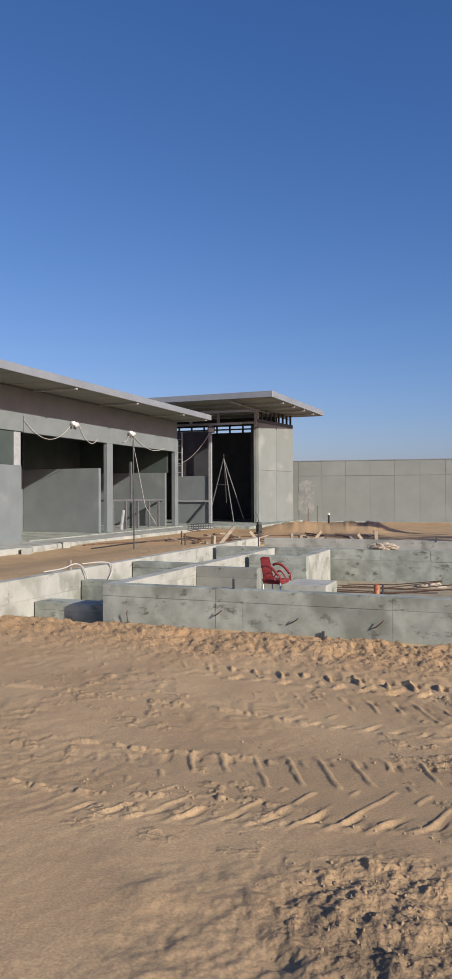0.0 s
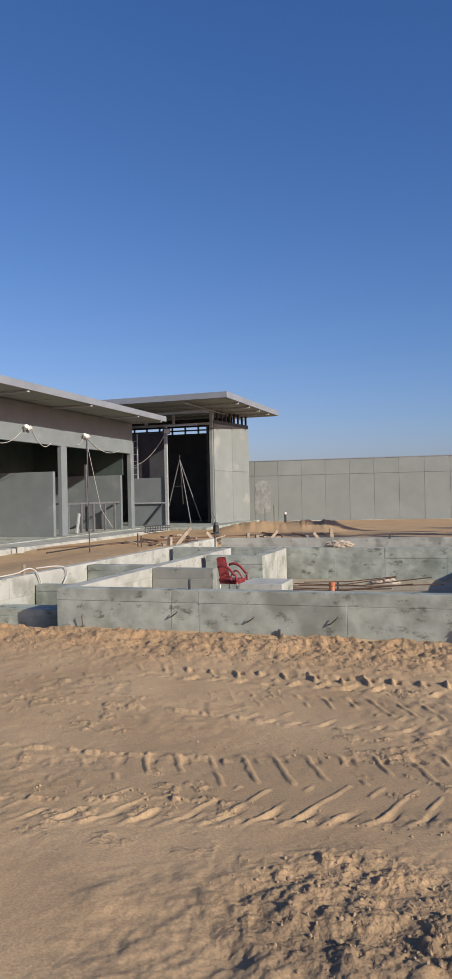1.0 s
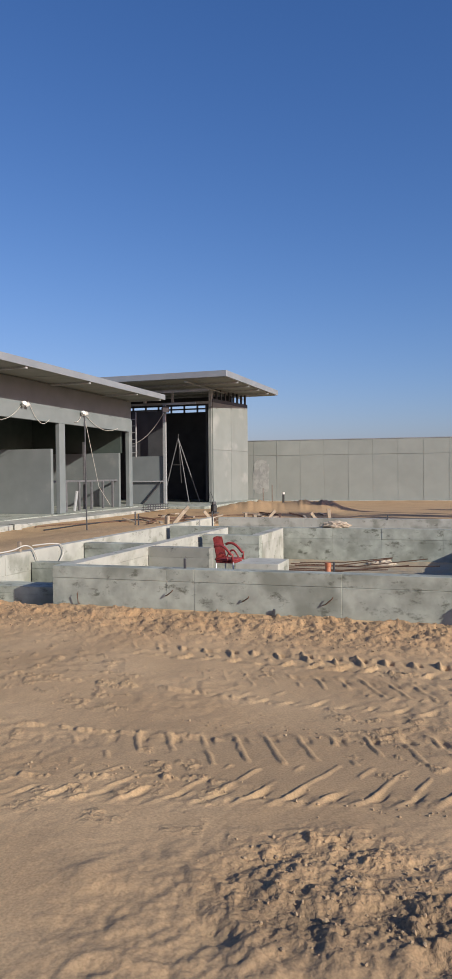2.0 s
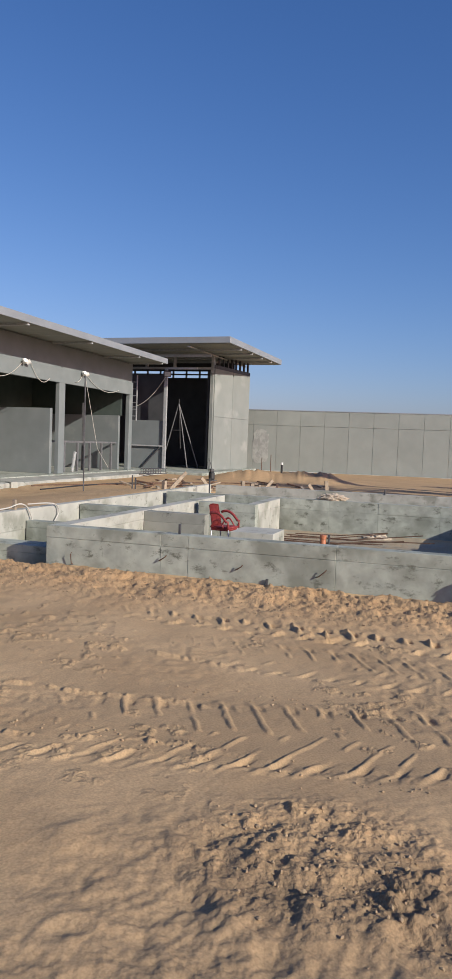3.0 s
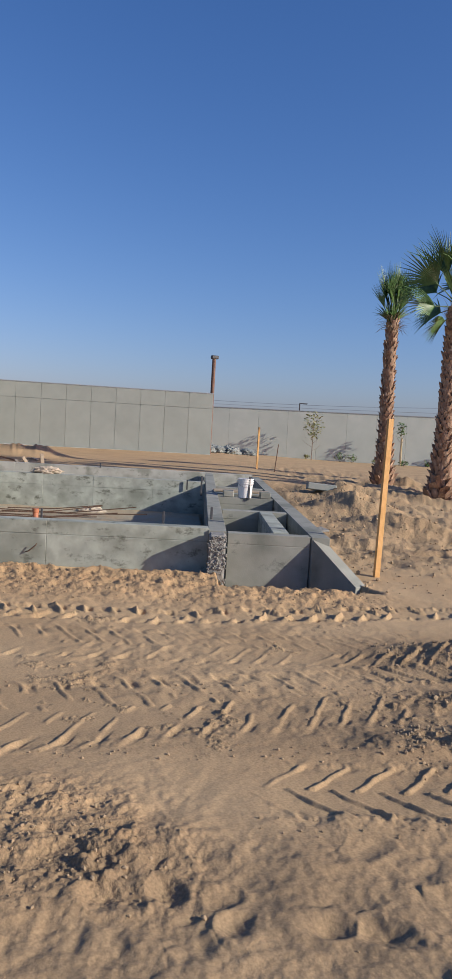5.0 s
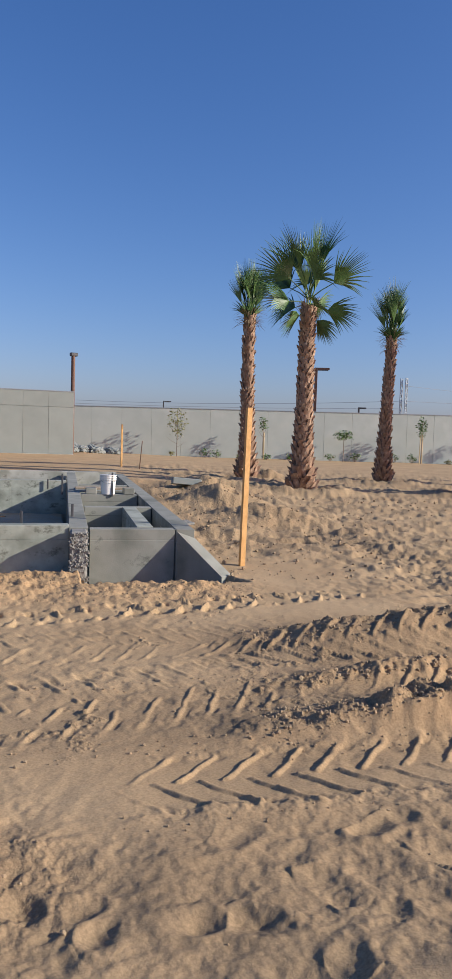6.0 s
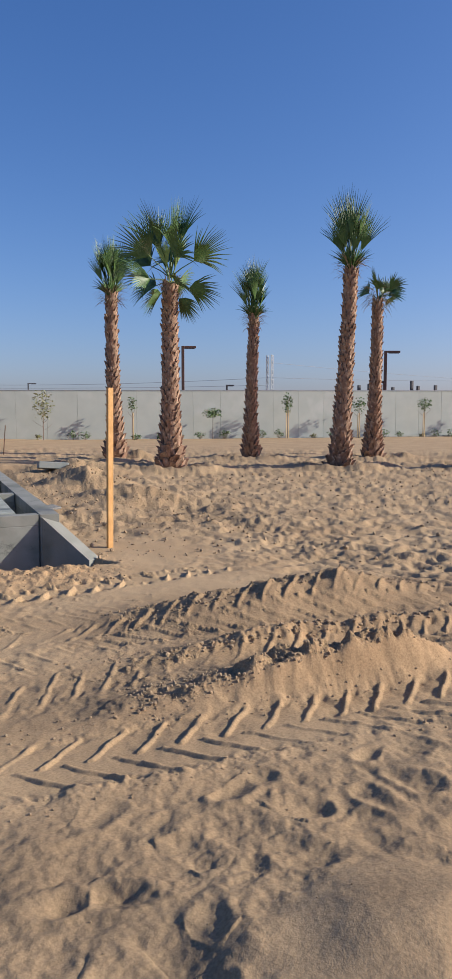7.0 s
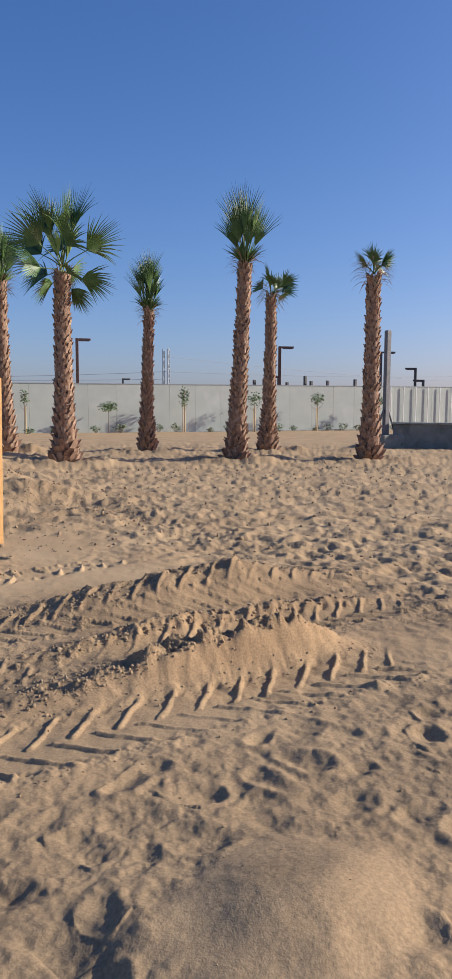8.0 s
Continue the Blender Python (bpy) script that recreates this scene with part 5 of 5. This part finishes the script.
palm(PALM_SPOTS[2], 4.9, 0.35, 0.19, (0.05, 0.0), "tied", 23, "slim palm with bunched green crown")
palm(PALM_SPOTS[3], 5.75, 0.38, 0.22, (0.13, -0.14), "tied", 24, "tall leaning palm with tied bushy crown")
palm(PALM_SPOTS[4], 5.5, 0.40, 0.19, (0.05, -0.05), "sparse", 25, "palm with few wind-swept leaves on top")
palm(PALM_SPOTS[5], 5.4, 0.40, 0.22, (0.0, -0.05), "bald", 26, "palm with nearly bald dry top")


# ---- saplings, shrubs ----
def leaf_cloud(bm, centre, size, count, leaf, rng):
    for _ in range(count):
        v = Vector((rng.gauss(0, 1), rng.gauss(0, 1), rng.gauss(0, 1)))
        v = v.normalized() * rng.random() ** 0.4
        p = Vector(centre) + Vector((v.x * size[0], v.y * size[1], v.z * size[2]))
        d = Vector((rng.uniform(-1, 1), rng.uniform(-1, 1), rng.uniform(-0.7, 0.5))).normalized()
        s = d.cross(Vector((rng.uniform(-1, 1), rng.uniform(-1, 1), 1))).normalized()
        l = leaf * rng.uniform(0.6, 1.3)
        a, b, c, e = bm.verts.new(p), bm.verts.new(p + d * l * 0.5 + s * l * 0.28), bm.verts.new(p + d * l), bm.verts.new(p + d * l * 0.5 - s * l * 0.28)
        bm.faces.new((a, b, c, e))


def sapling(x, y, h, seed, staked, label, crown_mat, crown=(0.3, 0.3, 0.45), count=170, stem_only=0.5):
    rng = random.Random(seed)
    t = empty("sapling", pose(x, y, ground_z(x, y)), label, "tree", "saplings")
    stem = bmesh.new()
    tube(stem, [(0, 0, -0.1), (0.03, 0.02, h * 0.5), (0, 0, h * 0.95)], 0, 6, [0.03, 0.022, 0.01])
    for k in range(9):
        a = k * 2.4
        z = h * (stem_only + (0.9 - stem_only) * k / 9)
        tube(stem, [(0, 0, z), (crown[0] * 0.6 * math.cos(a), crown[1] * 0.6 * math.sin(a), z + 0.2), (crown[0] * math.cos(a), crown[1] * math.sin(a), z + 0.4)], 0, 5, [0.013, 0.009, 0.004])
    part("trunk", stem, TWIG, t, "thin grey stem")
    leaves = bmesh.new()
    leaf_cloud(leaves, (0, 0, h - crown[2] * 0.7), crown, count, 0.16, rng)
    part("crown", leaves, crown_mat, t)
    if staked:
        part("support_stake", tubed([(0.14, 0.05, -0.1), (0.12, 0.05, h * 0.66)], 0.035, 8), BAMBOO, t, "pale timber support stake")
        if seed % 2:
            part("support_stake", tubed([(-0.12, 0.02, -0.1), (-0.1, 0.02, h * 0.64)], 0.03, 8), BAMBOO, t, "pale timber support stake")
    return t


sapling(23.35, 38.4, 2.75, 31, False, "young bare-stemmed tree with sparse yellowish leaves", LEAF_Y, (0.62, 0.62, 1.0), 260, 0.2)
sapling(28.1, 36.1, 2.5, 32, True, "thin staked sapling beside the boundary wall", LEAF, (0.28, 0.28, 0.5), 110)
sapling(32.6, 33.7, 1.85, 34, False, "small round-headed sapling near the wall", LEAF, (0.62, 0.62, 0.28), 280, 0.7)
sapling(37.0, 31.3, 2.75, 33, True, "slender staked sapling with green leaves", LEAF, (0.34, 0.34, 0.7), 200)
sapling(41.5, 28.9, 2.55, 35, True, "staked sapling with sparse leaves", LEAF, (0.5, 0.5, 0.5), 180)
sapling(45.9, 26.6, 2.6, 37, True, "double-staked sapling before the wall", LEAF, (0.5, 0.5, 0.45), 200)
sapling(50.5, 24.1, 2.5, 38, True, "staked sapling beside the steel mast", LEAF, (0.45, 0.45, 0.4), 150)
rng = random.Random(40)
for k in range(26):
    t = k / 25
    x, y = 23.5 + 31 * t + rng.uniform(-0.5, 0.5), 38.9 - 16.6 * t + rng.uniform(-0.5, 0.4)
    s = rng.uniform(0.22, 0.5)
    b = empty("shrub", pose(x, y, ground_z(x, y)), "small sparse shrub at the wall's foot", "shrub", "shrubs")
    tw, lv = bmesh.new(), bmesh.new()
    for i in range(6):
        a = i * 1.05
        tube(tw, [(0, 0, -0.04), (s * 0.5 * math.cos(a), s * 0.5 * math.sin(a), s * 0.7), (s * 0.9 * math.cos(a), s * 0.9 * math.sin(a), s * 1.1)], 0, 4, [0.012, 0.008, 0.004])
    leaf_cloud(lv, (0, 0, s * 0.75), (s * 0.9, s * 0.9, s * 0.6), 60, 0.15, rng)
    part("twigs", tw, TWIG, b)
    part("leaves", lv, LEAF if k % 3 else LEAF_Y, b)
rng = random.Random(50)
for k in range(7):
    plaster_rock("rubble_lump", (0, 0, 0), (0.5, 0.35, 0.25), PANEL_L, "pale rubble piled at the wall corner", 50 + k)
    ob = bpy.context.scene.collection.objects[-1]
    x, y = 16.0 + 0.75 * k * 0.6 + rng.uniform(-0.3, 0.3), 38.6 + rng.uniform(-0.8, 0.5)
    ob.matrix_world = pose(x, y, ground_z(x, y) + 0.1, 0, 0, 50 * k)
    tagged(ob, group="rubble lumps")


# ---- poles, lamps, mast ----
def street_lamp(x, y, h, arm, turn, material, arms=1):
    p = empty("street_lamp", pose(x, y, -0.1, 0, 0, turn), "angular brown steel street lamp beyond the wall", "street lamp", "street lamps")
    part("pole", boxed(-0.11, 0.11, -0.11, 0.11, 0, h, 0.01), material, p)
    part("arm", boxed(0.111, arm, -0.09, 0.09, h - 0.16, h, 0.01), material, p)
    part("lamp_head", boxed(arm - 0.9, arm - 0.1, -0.10, 0.10, h - 0.21, h - 0.161, 0.005), STEEL_D, p)
    if arms > 1:
        part("arm", boxed(-1.0, -0.111, -0.09, 0.09, h * 0.62, h * 0.62 + 0.16, 0.01), material, p)


street_lamp(38.0, 42.6, 6.8, 1.0, -40, CORTEN)
street_lamp(51.4, 33.4, 6.7, 1.15, -45, CORTEN, 2)
street_lamp(68.0, 32.4, 7.3, 1.4, -50, STEEL_D, 2)
street_lamp(70.0, 70.0, 5.6, 0.95, -40, STEEL_D)
street_lamp(72.9, 126.0, 7.6, 1.5, -30, STEEL_D)
street_lamp(69.4, 29.4, 5.7, 1.0, 128, STEEL_D)
street_lamp(69.7, 28.7, 4.55, 1.0, 128, STEEL_D)
pole = empty("lamp_pole", pose(15.6, 36.0, 0), "rusty brown lamp pole behind the boundary wall", "lamp")
part("pole", tubed([(0, 0, 0), (0, 0, 5.2)], 0.10, 10), CORTEN, pole)
part("lamp_head", boxed(-0.16, 0.22, -0.12, 0.12, 5.2, 5.38, 0.03), STEEL_D, pole)
for x, y, hh in ((54.4, 38.0, 4.1), (54.9, 37.3, 4.2), (55.6, 36.2, 4.35), (56.0, 35.6, 3.9), (56.9, 34.3, 4.45), (57.1, 33.8, 4.0), (57.9, 32.6, 4.05), (59.0, 30.5, 4.15)):
    solid("dark_post", boxed(-0.11, 0.11, -0.11, 0.11, -0.2, hh, 0.01), STEEL_D, "dark square post rising beyond the wall", "post", "far posts", m=pose(x, y, 0, 0, 0, -20))


def pylon(x, y, h):
    p = empty("pylon", pose(x, y, 0, 0, 0, 20), "slim grey lattice mast far away", "pylon")
    w = 0.52
    for sx in (-w, w):
        for sy in (-w, w):
            part("leg", tubed([(sx, sy, 0), (sx, sy, h)], 0.09, 5), HAZE, p)
    br = bmesh.new()
    for k in range(14):
        z0, z1 = h * k / 14, h * (k + 1) / 14
        s = 1 if k % 2 else -1
        for sy in (-w * 0.9, w * 0.9):
            tube(br, [(-s * w * 0.9, sy, z0), (s * w * 0.9, sy, z1)], 0.10, 4)
        tube(br, [(-w, -w, z1), (w, -w, z1)], 0.10, 4)
    part("lattice", br, HAZE, p)


pylon(112.0, 100.0, 13.4)
for k, (x0, y0, z0, x1, y1, z1) in enumerate(((60, 190, 9.5, 112, 100, 9.0), (112, 100, 9.0, 220, 45, 12), (112, 100, 12.0, 230, 60, 9.5), (20, 200, 9.0, 112, 100, 7.5))):
    solid("power_line", tubed(sag((x0, y0, z0), (x1, y1, z1), 1.2, 20), 0.035, 5), HAZE, "thin power line across the sky", "cable", "power lines")


def mast():
    p = empty("steel_column", pose(28.0, 13.0, 0, 0, 0, -25), "tall grey steel column bolted on concrete", "column")
    part("shaft", boxed(-0.10, 0.10, -0.10, 0.10, 0.5, 4.62, 0.01), STEEL_G, p)
    part("footing", boxed(-0.55, 0.6, -0.6, 0.6, -0.3, 0.5, 0.02), CONC_D, p, "grey concrete footing")
    for s in (-1, 1):
        part("brace", tubed([(s * 0.5, 0, 0.5), (s * 0.12, 0, 1.5)], 0.04, 6), STEEL_G, p)


mast()


def trough():
    p = empty("water_trough", pose(28.25, 12.55, 0, 0, 0, -72), "dark concrete trough standing on sand", "trough")
    part("front", boxed(-0.2, 9.0, -0.15, 0.15, -0.3, 0.92, 0.02), CONC_D, p)
    part("side", boxed(-0.2, 0.1, 0.151, 3.5, -0.3, 0.92, 0.02), CONC_D, p)
    part("back", boxed(0.101, 9.0, 3.3, 3.5, -0.3, 0.92, 0.02), CONC_D, p)
    part("rim", boxed(-0.28, 9.05, -0.2, 0.22, 0.921, 1.0, 0.01), CONC, p)


trough()
# white battens on the far end of the wall
for k in range(7):
    t = k / 6
    x, y = 51.7 + 6.2 * t, 24.76 - 3.27 * t
    solid("white_batten", boxed(-0.03, 0.03, -0.03, 0.03, 0, 3.2, 0.005), WHITE, "white upright batten on the boundary wall", "batten", "white battens", m=pose(x - 0.03, y - 0.05, 0.05, 0, 0, -27.9))


# smeared plaster patch on the boundary wall beside the tall pavilion
def plaster_smear():
    w = (Vector((15.35, 35.25, 0)) - Vector((-9.5, 42.7, 0))).normalized()
    out = Vector((w.y, -w.x, 0))
    at = Vector((-9.5, 42.7, 1.45)) + w * 14.0
    bm = bmesh.new()
    ring = []
    for i in range(72):
        a = i / 72 * math.tau
        q = 1 + 0.16 * noise.noise(Vector((2.6 * math.cos(a), 2.6 * math.sin(a), 3.1))) + 0.16 * noise.noise(Vector((9 * math.cos(a), 9 * math.sin(a), 7.7)))
        cx, sz = math.cos(a), math.sin(a)
        ring.append(at + w * (0.44 * q * math.copysign(abs(cx) ** 0.5, cx)) + Vector((0, 0, 0.86 * q * math.copysign(abs(sz) ** 0.5, sz))))
    front = [bm.verts.new(v + out * 0.010) for v in ring]
    back = [bm.verts.new(v - out * 0.010) for v in ring]
    hub = bm.verts.new(at + out * 0.014)
    for i in range(72):
        k = (i + 1) % 72
        bm.faces.new((hub, front[i], front[k]))
        bm.faces.new((front[i], back[i], back[k], front[k]))
    bm.faces.new(back[::-1])
    bmesh.ops.recalc_face_normals(bm, faces=bm.faces[:])
    solid("plaster_smear", bm, PLASTER, "whitish plaster smeared on the boundary wall", "plaster")


plaster_smear()
